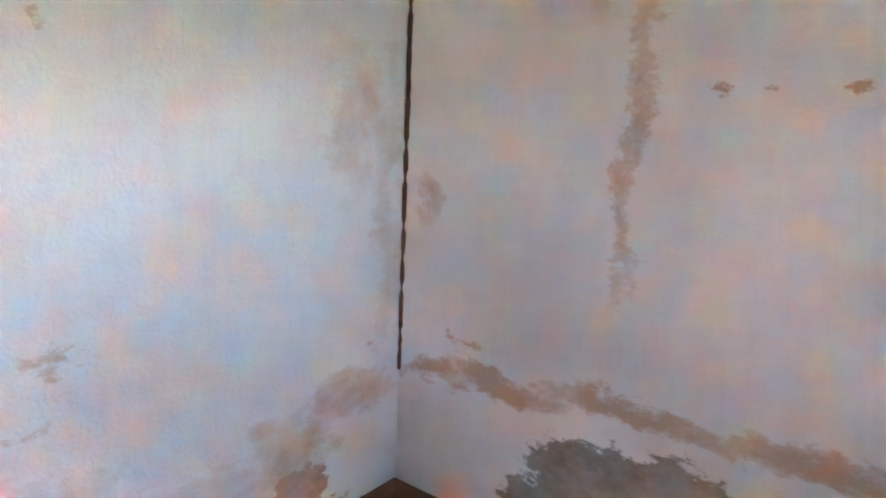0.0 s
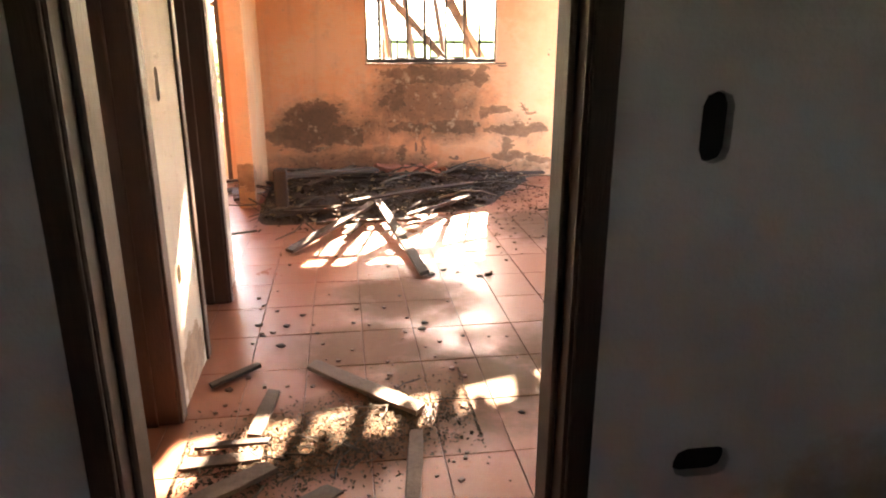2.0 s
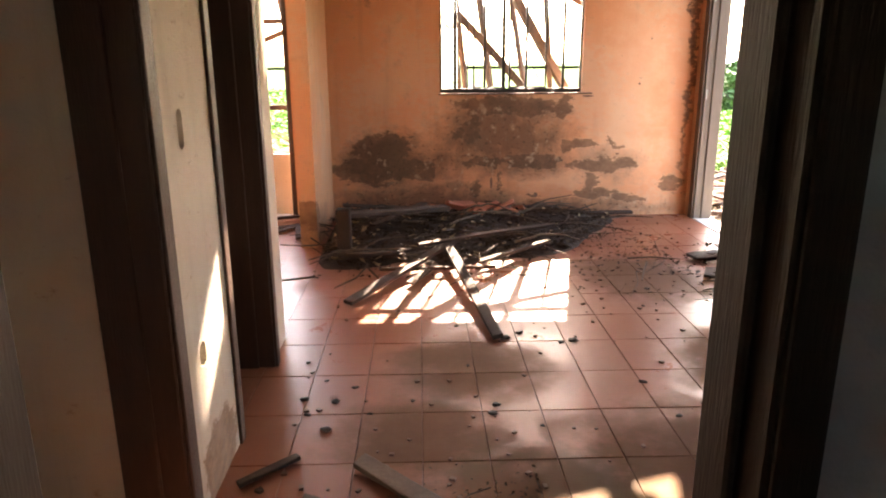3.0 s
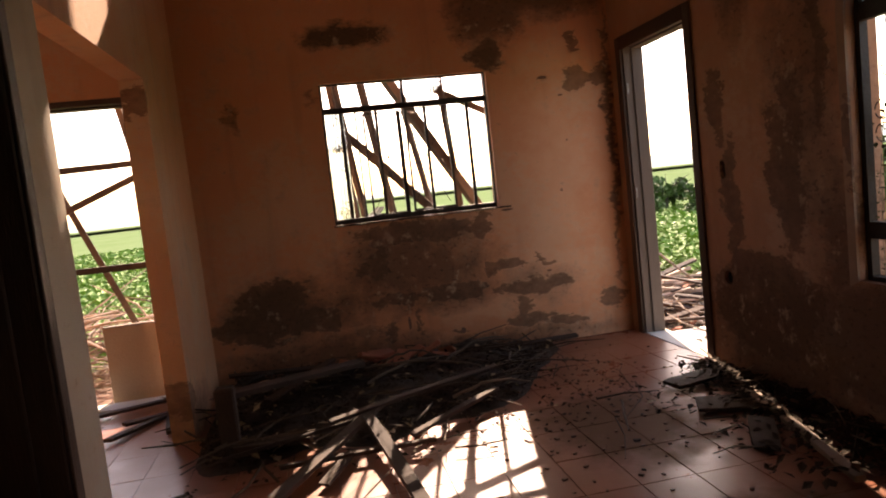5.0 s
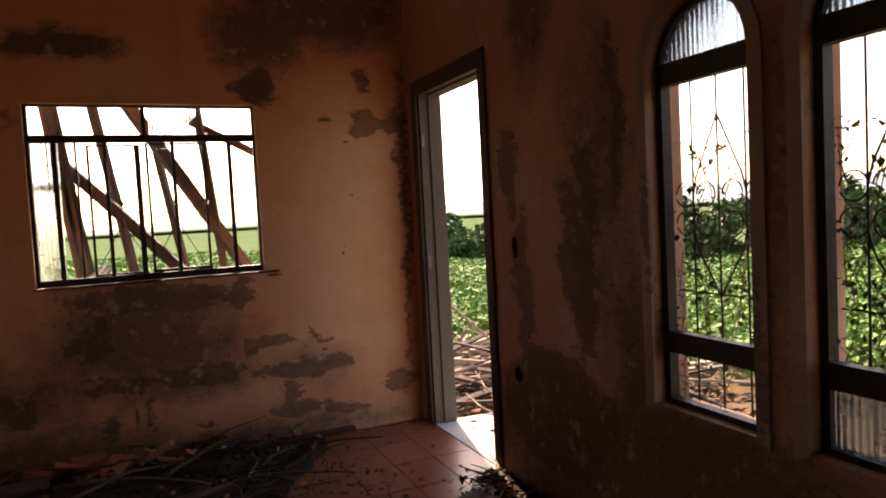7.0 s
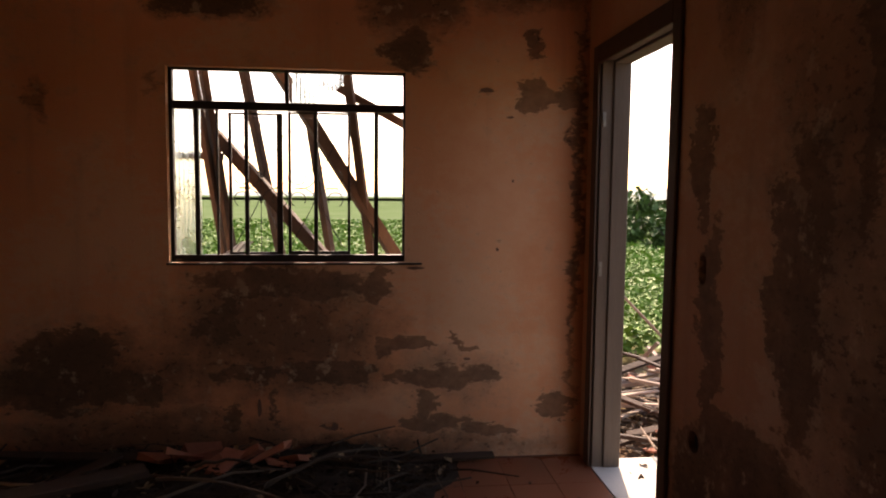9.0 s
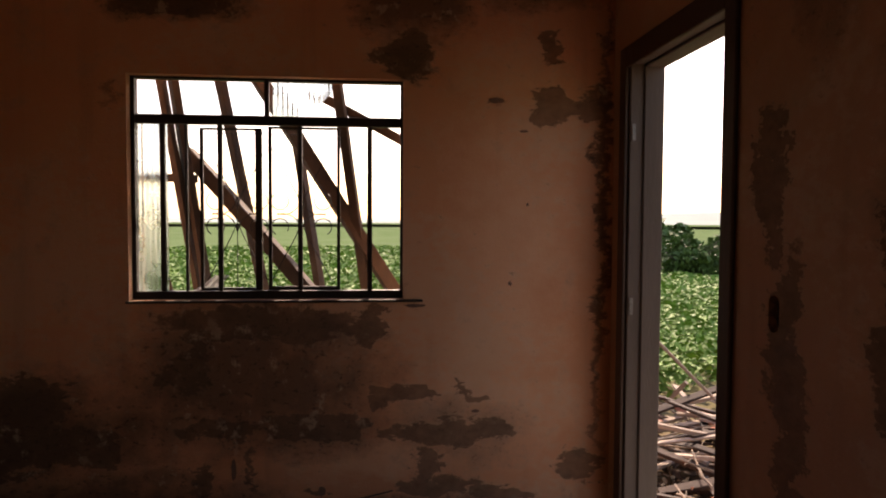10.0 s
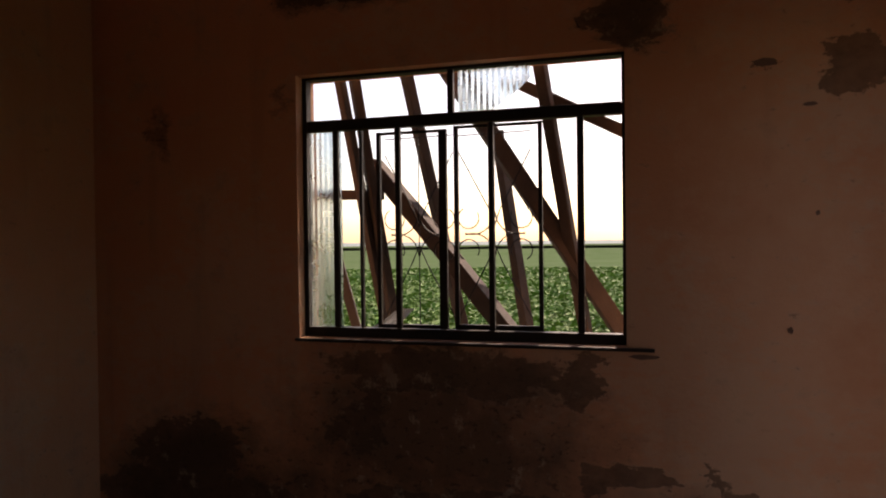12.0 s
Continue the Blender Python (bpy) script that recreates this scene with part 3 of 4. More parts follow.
for a in ((-0.105, -0.045, WALL_A + 0.025, WALL_A2, 1.122, 1.25), (-0.084, 0.04, WALL_A + 0.025, WALL_A2, 0.46, 0.528), (LEFT - 0.18, LEFT - 0.03, 2.672, 2.717, 1.12, 1.235),
          (LEFT - 0.18, LEFT - 0.03, 2.66, 2.72, 0.45, 0.53), (X_R + 0.025, X_R2, 5.372, 5.425, 1.14, 1.245), (X_R + 0.025, X_R2, 5.375, 5.455, 0.515, 0.595)):
    socket_shade_block(*a)

# dark wooden cornice left from the old ceiling
bm = boxes((LEFT - 0.1, X_R - 0.002, Y_F - 0.025, Y_F - 0.001, 2.88, 2.96))
thing("trim", bm, M_FRAME, "dark wooden cornice strip high on the wall", "trim", kind="structure")


# ---- windows ----
def glass_material(name, tint):
    m, t, b = mat(name, 0.22)
    b.inputs["Base Color"].default_value = (*tint, 1)
    b.inputs["Transmission Weight"].default_value = 0.9
    b.inputs["IOR"].default_value = 1.45
    v = coords(t)
    t.links.new(calc(t, "MULTIPLY_ADD", noise_tex(t, v, 14.0), 0.35, 0.1), b.inputs["Roughness"])
    return m


M_GLASS = glass_material("fluted_glass", (0.72, 0.84, 0.88))
M_GLASS_FAN = glass_material("grimy_blue_grey_fluted_glass", (0.42, 0.52, 0.57))


def fluted(axis, u0, u1, d, z0, z1, cut=None):
    """A sheet of fluted glass with upright ribs; cut(u) gives its broken upper or lower edge."""
    bm = bmesh.new()
    n = max(8, int((u1 - u0) / 0.0035))
    rows = []
    for i in range(n + 1):
        u = u0 + (u1 - u0) * i / n
        off = 0.0022 * math.sin(2 * math.pi * (u - u0) / 0.022)
        lo, hi = (z0, z1) if cut is None else cut(u)
        at = (lambda e, z: (e, u, z)) if axis == 0 else (lambda e, z: (u, e, z))
        rows.append([bm.verts.new(at(d + off, lo)), bm.verts.new(at(d + off, hi)), bm.verts.new(at(d + 0.004, hi)), bm.verts.new(at(d + 0.004, lo))])
    for p, q in zip(rows, rows[1:]):
        for k in range(4):
            bm.faces.new([p[k], p[(k + 1) % 4], q[(k + 1) % 4], q[k]])
    bm.faces.new(rows[0]), bm.faces.new(rows[-1])
    return bm


def curl(cx, cz, r, a0, a1, n=14):
    return [(cx + r * math.cos(radians(a0 + (a1 - a0) * i / n)), cz + r * math.sin(radians(a0 + (a1 - a0) * i / n))) for i in range(n + 1)]


def iron_window():
    """The barred iron window: frame, transom, bars, two sashes, scrolled grille, remains of fluted glass."""
    w0, w1, z0, z1, tr = -0.50, 0.72, 1.08, 2.085, 1.895
    root = base("window_1", (0, 0, 0), "black iron barred window with broken fluted glass", "window", kind="structure")
    y = Y_F + 0.07
    at = lambda f: w0 + (w1 - w0) * f
    bm = boxes((w0, w0 + 0.018, y - 0.02, y + 0.02, z0, z1), (w1 - 0.012, w1, y - 0.02, y + 0.02, z0, z1), (w0 + 0.018, w1 - 0.012, y - 0.02, y + 0.02, z0, z0 + 0.036), (w0 + 0.018, w1 - 0.012, y - 0.02, y + 0.02, z1 - 0.01, z1))
    part("window_frame", bm, M_IRON, root)
    bm = boxes((w0 + 0.018, w1 - 0.012, y - 0.022, y + 0.022, tr - 0.02, tr + 0.022))
    bevel(bm, 0.004)
    part("transom", bm, M_IRON, root)
    for f, w in ((0.109, 0.023), (0.195, 0.012), (0.317, 0.021), (0.612, 0.021), (0.874, 0.024)):
        bm = boxes((at(f) - w / 2, at(f) + w / 2, y - 0.012, y + 0.012, z0 + 0.036, tr - 0.02))
        bevel(bm, 0.003)
        part("bar", bm, M_IRON, root)
    bm = boxes((at(0.49) - 0.011, at(0.49) + 0.011, y - 0.012, y + 0.012, tr + 0.022, z1 - 0.01))
    part("bar", bm, M_IRON, root)
    for f0, f1, w0_, w1_, s0, s1 in ((0.237, 0.466, 0.014, 0.03, z0 + 0.021, tr - 0.03), (0.49, 0.76, 0.015, 0.014, z0 + 0.026, tr - 0.021)):
        u0, u1, yy = at(f0), at(f1), y + 0.035
        part("sash", boxes((u0, u0 + w0_, yy - 0.01, yy + 0.01, s0, s1), (u1 - w1_, u1, yy - 0.01, yy + 0.01, s0, s1), (u0 + w0_, u1 - w1_, yy - 0.01, yy + 0.01, s0, s0 + 0.026), (u0 + w0_, u1 - w1_, yy - 0.006, yy + 0.006, s1 - 0.01, s1)), M_IRON, root)
    g = y + 0.052
    for c in (0.37, 0.612):
        cx, hw = at(c), 0.137
        for path in ([(cx, z0 + 0.04), (cx, tr - 0.05)], [(cx - hw, 1.84), (cx + hw, 1.845)]):
            bm = bmesh.new()
            tube(bm, [(u, g, z) for u, z in path], 0.0022, 5)
            part("grille_rod", bm, M_IRON, root)
        for sx in (-1, 1):
            for path in ([(cx + sx * hw, 1.78), (cx + sx * 0.02, 1.56), (cx, 1.5)], [(cx, 1.43), (cx + sx * 0.03, 1.36), (cx + sx * hw, 1.16)]):
                bm = bmesh.new()
                tube(bm, [(u, g, z) for u, z in path], 0.0025, 5)
                part("grille_rod", bm, M_IRON, root)
            for zc, a0, a1 in ((1.53, 180, 290), (1.41, 180, 70)):
                bm = bmesh.new()
                tube(bm, [(cx + sx * (0.085 + 0.082 * math.cos(radians(a0 + (a1 - a0) * i / 10))), g, zc + (0.02 if zc > 1.5 else -0.02) + 0.082 * math.sin(radians(a0 + (a1 - a0) * i / 10))) for i in range(11)], 0.0025, 5)
                part("grille_scroll", bm, M_IRON, root)
            for zc, a0, a1 in ((1.53, 60, -150), (1.41, -60, 150)):
                pts = curl(cx + sx * 0.1, zc, 0.04, a0 if sx > 0 else 180 - a0, a1 - 60 * (1 if a1 < 0 else -1) if sx > 0 else 180 - a1 + 60 * (1 if a1 < 0 else -1))
                bm = bmesh.new()
                tube(bm, [(u, g, z) for u, z in pts], 0.0025, 5)
                part("grille_scroll", bm, M_IRON, root)
    for bm in (fluted(1, w0 + 0.02, at(0.125), y + 0.004, z0 + 0.036, tr - 0.02), ):
        part("pane", bm, M_GLASS, root, "dusty fluted glass pane").visible_shadow = False
    broken = lambda u: (tr + 0.022 + 0.11 * max(0, (u - at(0.6)) / (at(0.73) - at(0.6))) ** 1.4, z1 - 0.012)
    part("pane", fluted(1, at(0.512), at(0.73), y + 0.004, 0, 0, broken), M_GLASS, root, "broken fluted glass pane").visible_shadow = False
    bm = boxes((w0 - 0.01, 0.81, Y_F - 0.016, Y_F + 0.05, z0 - 0.012, z0 - 0.001))
    part("window_sill", bm, M_IRON, root)
    return root


iron_window()


def arched_window(name, y0, y1, lower_glass):
    z0, spring = 0.65, 1.83
    root = base(name, (0, 0, 0), "arched iron window with scrolled grille and fluted fanlight", "window", kind="structure")
    x, r, c = X_R + 0.06, (y1 - y0) / 2, (y0 + y1) / 2
    bar = lambda *b: boxes((x - 0.02, x + 0.02, *b))
    bm = boxes((x - 0.02, x + 0.02, y0, y0 + 0.028, z0, spring), (x - 0.02, x + 0.02, y1 - 0.028, y1, z0, spring), (x - 0.02, x + 0.02, y0 + 0.028, y1 - 0.028, z0, z0 + 0.022))
    k = 14
    for i in range(k):
        a, b = math.pi * i / k, math.pi * (i + 1) / k
        q = [(rr * math.cos(t), rr * math.sin(t)) for rr, t in ((r, a), (r, b), (r - 0.024, b), (r - 0.024, a))]
        fr, bk = [bm.verts.new((x - 0.02, c + u, spring + w)) for u, w in q], [bm.verts.new((x + 0.02, c + u, spring + w)) for u, w in q]
        for s in range(4):
            bm.faces.new([fr[s], fr[(s + 1) % 4], bk[(s + 1) % 4], bk[s]])
        bm.faces.new(fr), bm.faces.new(bk)
    part("window_frame", bm, M_IRON, root)
    part("transom", bar(y0 + 0.028, y1 - 0.028, 1.785, 1.862), M_IRON, root)
    part("mid_rail", bar(y0 + 0.028, y1 - 0.028, 0.84, 0.915), M_IRON, root)
    g = x + 0.035
    for u in (c - 0.115, c, c + 0.115):
        bm = bmesh.new()
        tube(bm, [(g, u, z0 + 0.02), (g, u, spring + math.sqrt(r * r - (u - c) ** 2) - 0.02)], 0.0036, 6)
        part("grille_rod", bm, M_IRON, root)
    for sy in (-1, 1):
        bm = bmesh.new()
        tube(bm, [(g, c, 1.665), (g, c + sy * 0.1, 1.46), (g, c + sy * 0.115, 1.4)], 0.0033, 6)
        part("grille_rod", bm, M_IRON, root)
        bm = bmesh.new()
        tube(bm, [(g, c, 1.05), (g, c + sy * 0.1, 1.22), (g, c + sy * 0.115, 1.28)], 0.0033, 6)
        part("grille_rod", bm, M_IRON, root)
        for zc in (1.4, 1.3):
            for ring_y in (c + sy * 0.058, c + sy * 0.155):
                bm = bmesh.new()
                tube(bm, [(g, u, z) for u, z in curl(ring_y, zc, 0.042, 0, 340, 18)], 0.0028, 5)
                part("grille_scroll", bm, M_IRON, root)
    bm = bmesh.new()
    tube(bm, [(g, y0 + 0.03, 1.06), (g, y1 - 0.03, 1.06)], 0.003, 5)
    part("grille_rod", bm, M_IRON, root)
    head = lambda u: (1.862, max(1.867, spring + math.sqrt(max(0.0, (r - 0.024) ** 2 - (u - c) ** 2))))
    part("pane", fluted(0, y0 + 0.03, y1 - 0.03, x, 0, 0, head), M_GLASS_FAN, root, "fluted glass fanlight").visible_shadow = False
    if lower_glass:
        part("pane", fluted(0, y0 + 0.03, y1 - 0.03, x, z0 + 0.022, 0.84), M_GLASS_FAN, root, "fluted glass lower pane").visible_shadow = False
    return root


arched_window("window_2", 3.955, 4.405, False)
arched_window("window_3", 3.325, 3.775, True)

# raised plaster bands round the arched windows
M_BAND = plaster("pale_plaster_band", (0.3, 0.2, 0.14), (0.38, 0.27, 0.2), (1, 2), [(4.4, 1.2, 0.06, 0.3, 0.6), (3.95, 0.9, 0.06, 0.3, 0.6)], stain=(0.12, 0.08, 0.06))
for y0, y1 in ((3.955, 4.405), (3.325, 3.775)):
    bm = bmesh.new()
    c, r = (y0 + y1) / 2, (y1 - y0) / 2
    path = [(y0, 0.65)] + [(c - r * math.cos(math.pi * i / 14), 1.83 + r * math.sin(math.pi * i / 14)) for i in range(15)] + [(y1, 0.65)]
    outer = [(y0 - 0.05, 0.625)] + [(c - (r + 0.05) * math.cos(math.pi * i / 14), 1.83 + (r + 0.05) * math.sin(math.pi * i / 14)) for i in range(15)] + [(y1 + 0.05, 0.625)]
    jit = lambda u, z: (u + 0.006 * noise.noise((u * 9, z * 9, 2)), z)
    rows = []
    for (a, b), (p, q) in zip(path, outer):
        p, q = jit(p, q)
        rows.append([bm.verts.new((X_R, a, b)), bm.verts.new((X_R - 0.012, a, b)), bm.verts.new((X_R - 0.009, p, q)), bm.verts.new((X_R, p, q))])
    for s, t in zip(rows, rows[1:]):
        for k in range(3):
            bm.faces.new([s[k], s[k + 1], t[k + 1], t[k]])
    bm.faces.new(rows[0]), bm.faces.new(rows[-1])
    thing("window_surround", bm, M_BAND, "chipped pale plaster band round an arched window", "trim", kind="structure")

# ---- fallen timbers outside the barred window ----
# upper end, lower end, width, how far each end runs on past them
LEAN = [((-0.422, 6.985, 2.15), (-0.3, 7.19, 1.08), 0.04, 0.55, 1.38), ((-0.385, 7.04, 2.15), (-0.25, 7.14, 1.08), 0.045, 0.55, 1.38), ((-0.178, 7.12, 2.15), (-0.006, 7.33, 1.08), 0.05, 0.55, 1.38),
        ((-0.327, 7.17, 1.75), (0.272, 6.995, 1.09), 0.078, 0.03, 0.0), ((0.017, 7.075, 2.15), (0.693, 7.25, 1.08), 0.078, 0.55, 1.38), ((0.165, 7.33, 1.92), (0.302, 7.24, 1.08), 0.047, 0.0, 1.38),
        ((0.405, 6.97, 2.15), (0.546, 7.28, 1.08), 0.046, 0.55, 1.38)]
for a, b, w, up, down in LEAN:
    a, b = Vector(a), Vector(b)
    d = (b - a) / (a.z - b.z)
    plank("roof_timber", a - d * up, b + d * down, w, 0.85 * w, M_TIMBER, "weathered roof timber leaning outside the barred window", "timber", "fallen roof timbers", turn=rng.uniform(-0.15, 0.15))
plank("roof_timber", (0.285, 7.09, 2.078), (1.15, 6.96, 1.61), 0.05, 0.045, M_TIMBER, "dark roof timber slanting across the window", "timber", "fallen roof timbers")
plank("roof_timber", (-0.85, 7.1, 1.65), (-0.3, 7.12, 1.645), 0.05, 0.04, M_TIMBER, "short brown timber stub beside the window", "timber", "fallen roof timbers")
plank("roof_timber", (-0.56, 7.15, 1.52), (-0.12, 7.3, OUT), 0.04, 0.04, M_TIMBER, "weathered roof timber leaning outside the barred window", "timber", "fallen roof timbers")
# and outside the kitchen back door
for a, b, w in (((-2.95, 7.1, 1.68), (-1.45, 7.1, 1.7), 0.045), ((-2.75, 7.16, 1.25), (-1.4, 7.16, 1.79), 0.045), ((-2.61, 7.2, 2.03), (-1.81, 7.45, OUT), 0.06), ((-3.0, 7.05, 0.97), (-1.4, 7.05, 0.95), 0.05),
                ((-2.02, 7.08, 2.7), (-1.84, 7.05, 1.69), 0.05), ((-2.95, 7.1, 2.4), (-2.9, 7.1, OUT), 0.07), ((-1.42, 7.08, 2.4), (-1.42, 7.08, OUT), 0.07)):
    plank("roof_timber", a, b, w, 0.045, M_TIMBER, "weathered timber outside the kitchen door", "timber", "kitchen door timbers")
# white board; the shadow it stands in is put into the tan colour
M_PANEL = rough_mat("shaded_white_panel", (0.36, 0.29, 0.22), (0.46, 0.39, 0.31), 4.0, 0.6)
panel = base("white_panel", (-1.99, 7.0, -0.1), "white board panel, toned tan by painted shade, propped in the kitchen doorway", "panel")
bm = boxes((-0.235, 0.235, -0.015, 0.015, 0.05, 0.645))
bevel(bm, 0.005)
part("board", bm, M_PANEL, panel)
part("bottom_rail", boxes((-0.26, 0.26, -0.02, 0.02, 0.005, 0.048)), M_FRAME, panel, "dark wooden bottom rail")

# a crumpled clear corrugated sheet and a brick on the outer sill, seen low in the window
bm = bmesh.new()
rows = []
for i in range(19):
    u = -0.4 + 0.0085 * i
    d = 0.006 * math.sin(2 * math.pi * i / 4)
    rows.append([bm.verts.new((u + 0.05, Y_F2 + 0.03 + d, 1.07)), bm.verts.new((u + 0.05 + 0.09, Y_F2 + 0.07 + d, 1.09 + 0.085 * min(1.0, (i + 2) / 12)))])
for p0, p1 in zip(rows, rows[1:]):
    bm.faces.new([p0[0], p1[0], p1[1], p0[1]])
bmesh.ops.solidify(bm, geom=list(bm.faces), thickness=0.003)
thing("corrugated_sheet", bm, rough_mat("milky_corrugated_plastic", (0.45, 0.46, 0.45), (0.62, 0.63, 0.62), 12.0, 0.4), "milky corrugated sheet scrap outside the window", "sheet")
thing("outer_sill", boxes((-0.62, 0.84, Y_F2, Y_F2 + 0.12, 1.0, 1.068)), M_OUTER, "weathered outside window sill", "sill", kind="structure")
plank("sill_board", (-0.21, Y_F2 + 0.06, 1.085), (-0.05, Y_F2 + 0.06, 1.08), 0.03, 0.03, M_TIMBER, "short brown board on the outer sill", "board")

# dirty seams in the corner of the white room
sr = random.Random(2)
bm = bmesh.new()
tube(bm, [(X_R - 0.004 + sr.uniform(-0.0008, 0.0008), WALL_A - 0.004 + sr.uniform(-0.0008, 0.0008), 0.45 + 2.3 * i / 40) for i in range(41)], [0.008 + 0.0008 * sr.random() + 0.004 * i / 40 for i in range(41)], 6)
thing("corner_seam", bm, rough_mat("brown_mould_seam", (0.1, 0.06, 0.04), (0.22, 0.13, 0.08), 15.0, 0.95), "dark brown mouldy seam in the room corner", "seam", kind="structure")

# small scars in the far wall's plaster
for x, z, w, h in ((1.151, 2.0, 0.036, 0.012), (0.347, 0.187, 0.018, 0.022), (-0.05, 0.3, 0.012, 0.05), (1.06, 0.55, 0.02, 0.008), (1.28, 1.86, 0.02, 0.006), (0.78, 1.05, 0.05, 0.008), (1.22, 1.15, 0.008, 0.01), (1.3, 1.52, 0.006, 0.008)):
    bm = bmesh.new()
    rim = [(x + w * math.cos(2 * math.pi * k / 14) * (1 + 0.35 * noise.noise((k * 0.9, x * 7, z))), z + h * math.sin(2 * math.pi * k / 14) * (1 + 0.5 * noise.noise((k * 1.1, z * 9, 4)))) for k in range(14)]
    fr, bk = [bm.verts.new((u, Y_F - 0.004, v)) for u, v in rim], [bm.verts.new((u, Y_F, v)) for u, v in rim]
    bm.faces.new(fr)
    for k in range(14):
        bm.faces.new([fr[k], fr[(k + 1) % 14], bk[(k + 1) % 14], bk[k]])
    thing("plaster_scar", bm, M_BRICK, "small dark scar in the plaster", "scar", kind="structure")


# ---- outdoors: crop, trees, heaps ----
def leaf_material(name, c0, c1, rough=0.55):
    m, t, b = mat(name, rough)
    b.inputs["Specular IOR Level"].default_value = 0.2
    rnd = t.nodes.new("ShaderNodeNewGeometry").outputs["Random Per Island"]
    n = noise_tex(t, coords(t), 0.5)
    t.links.new(mix(t, calc(t, "MULTIPLY_ADD", rnd, 0.7, calc(t, "MULTIPLY", n, 0.3)), c0, c1), b.inputs["Base Color"])
    return m


M_CROP = leaf_material("soya_leaf", (0.06, 0.145, 0.02), (0.17, 0.32, 0.05), 0.65)
M_TREE = leaf_material("tree_leaf", (0.035, 0.08, 0.022), (0.1, 0.17, 0.045), 0.6)
M_BARK = rough_mat("tree_bark", (0.06, 0.045, 0.035), (0.14, 0.11, 0.09), 8.0, 0.9)
M_VINE = leaf_material("dry_vine_leaf", (0.03, 0.035, 0.015), (0.1, 0.11, 0.04), 0.7)
gen = np.random.default_rng(3)


def leaves(centres, size, flat=0.6, long=1.5):
    """Pointed leaves, folded along the middle, with random turns, at the given places."""
    n = len(centres)
    a, tilt, s = gen.uniform(0, 2 * np.pi, n), gen.normal(0, flat, n), size * gen.uniform(0.6, 1.3, n)
    ax = np.stack([np.cos(a) * np.cos(tilt), np.sin(a) * np.cos(tilt), np.sin(tilt)], 1)
    side = np.stack([-np.sin(a), np.cos(a), gen.normal(0, 0.35, n)], 1)
    up = np.cross(ax, side)
    L, W = (ax * (s * long / 2)[:, None]), side * (s / 2)[:, None]
    p = np.asarray(centres)
    v = np.stack([p - L, p + W + up * (0.18 * s)[:, None] - L * 0.1, p + L, p - W + up * (0.18 * s)[:, None] - L * 0.1], 1).reshape(-1, 3)
    f = [tri for i in range(n) for tri in ((4 * i, 4 * i + 1, 4 * i + 2), (4 * i, 4 * i + 2, 4 * i + 3))]
    return v, f


def ground_at(x, y):
    r = math.hypot(x, y - 3)
    return ground_z(r, math.degrees(math.atan2(y - 3, x)))


def crop():
    pts, sizes = [], []
    for r0, r1, count, per, size in ((6.3, 13, 2600, 17, 0.085), (13, 24, 4800, 10, 0.12), (24, 45, 5200, 5, 0.2), (45, 95, 6500, 4, 0.36)):
        k = 0
        r, a = np.sqrt(gen.uniform(r0 * r0, r1 * r1, count)), gen.uniform(radians(12), radians(128), count)
        for ri, ai in zip(r, a):
            x, y = ri * math.cos(ai), 3 + ri * math.sin(ai)
            if ri < 60:
                row = 0.45
                x = round(x / row) * row + gen.normal(0, 0.09)
            z = ground_at(x, y)
            if r0 < 7 and ((x < 4.3 and 5.5 < y < 10.3 and x > 1.7) or (y < 9.2 and x < 1.8)):
                continue
            h, wd = (0.34, 0.15) if r1 < 30 else (0.34, 0.3)
            for _ in range(per):
                pts.append((x + gen.normal(0, wd), y + gen.normal(0, wd), z + 0.06 + h * gen.random() ** 0.7))
                sizes.append(size)
    v, f = leaves(pts, np.array(sizes), 0.5, 1.25)
    soup("soya_plants", v, f, M_CROP, "dense green soya plants in rows", "crop")


crop()


def tree(x, y, h, w, seed):
    r = np.random.default_rng(seed)
    z = ground_at(x, y)
    root = base("tree", (x, y, z), "dark green leafy tree at the field's edge", "tree", "trees at the field edge")
    bm = bmesh.new()
    tube(bm, [(0, 0, -0.2), (0.05 * h * 0.1, 0, h * 0.25), (0.04 * h, 0.03 * h, h * 0.55), (0.02 * h, 0.02, h * 0.85)], [0.045 * h, 0.035 * h, 0.022 * h, 0.006 * h], 7)
    for k in range(6):
        a, z0 = r.uniform(0, 6.28), h * r.uniform(0.2, 0.55)
        tube(bm, [(0.03 * h, 0.02 * h, z0), (0.5 * w * math.cos(a) * 0.5, 0.5 * w * math.sin(a) * 0.5, z0 + 0.12 * h), (0.5 * w * math.cos(a) * 0.9, 0.5 * w * math.sin(a) * 0.9, z0 + 0.3 * h)], [0.016 * h, 0.011 * h, 0.004 * h], 5)
    part("trunk", bm, M_BARK, root)
    pts = []
    for _ in range(16):
        a, q = r.uniform(0, 6.28), r.random() ** 0.6
        c = np.array([0.42 * w * q * math.cos(a), 0.42 * w * q * math.sin(a), h * r.uniform(0.22, 0.9) * (1 - 0.25 * q)])
        k = int(70 * r.uniform(0.6, 1.3))
        d = r.normal(0, 1, (k, 3))
        d /= np.linalg.norm(d, axis=1)[:, None]
        pts.extend(c + d * (0.17 * w * r.uniform(0.7, 1.2)) * r.random((k, 1)) ** 0.4 * np.array([1, 1, 0.75]))
    v, f = leaves(pts, np.full(len(pts), 0.085 * w), 0.8, 1.3)
    me = bpy.data.meshes.new("crown")
    me.from_pydata([tuple(p) for p in v], [], f)
    me.materials.append(M_TREE)
    crown = new("crown", me)
    crown.parent = root


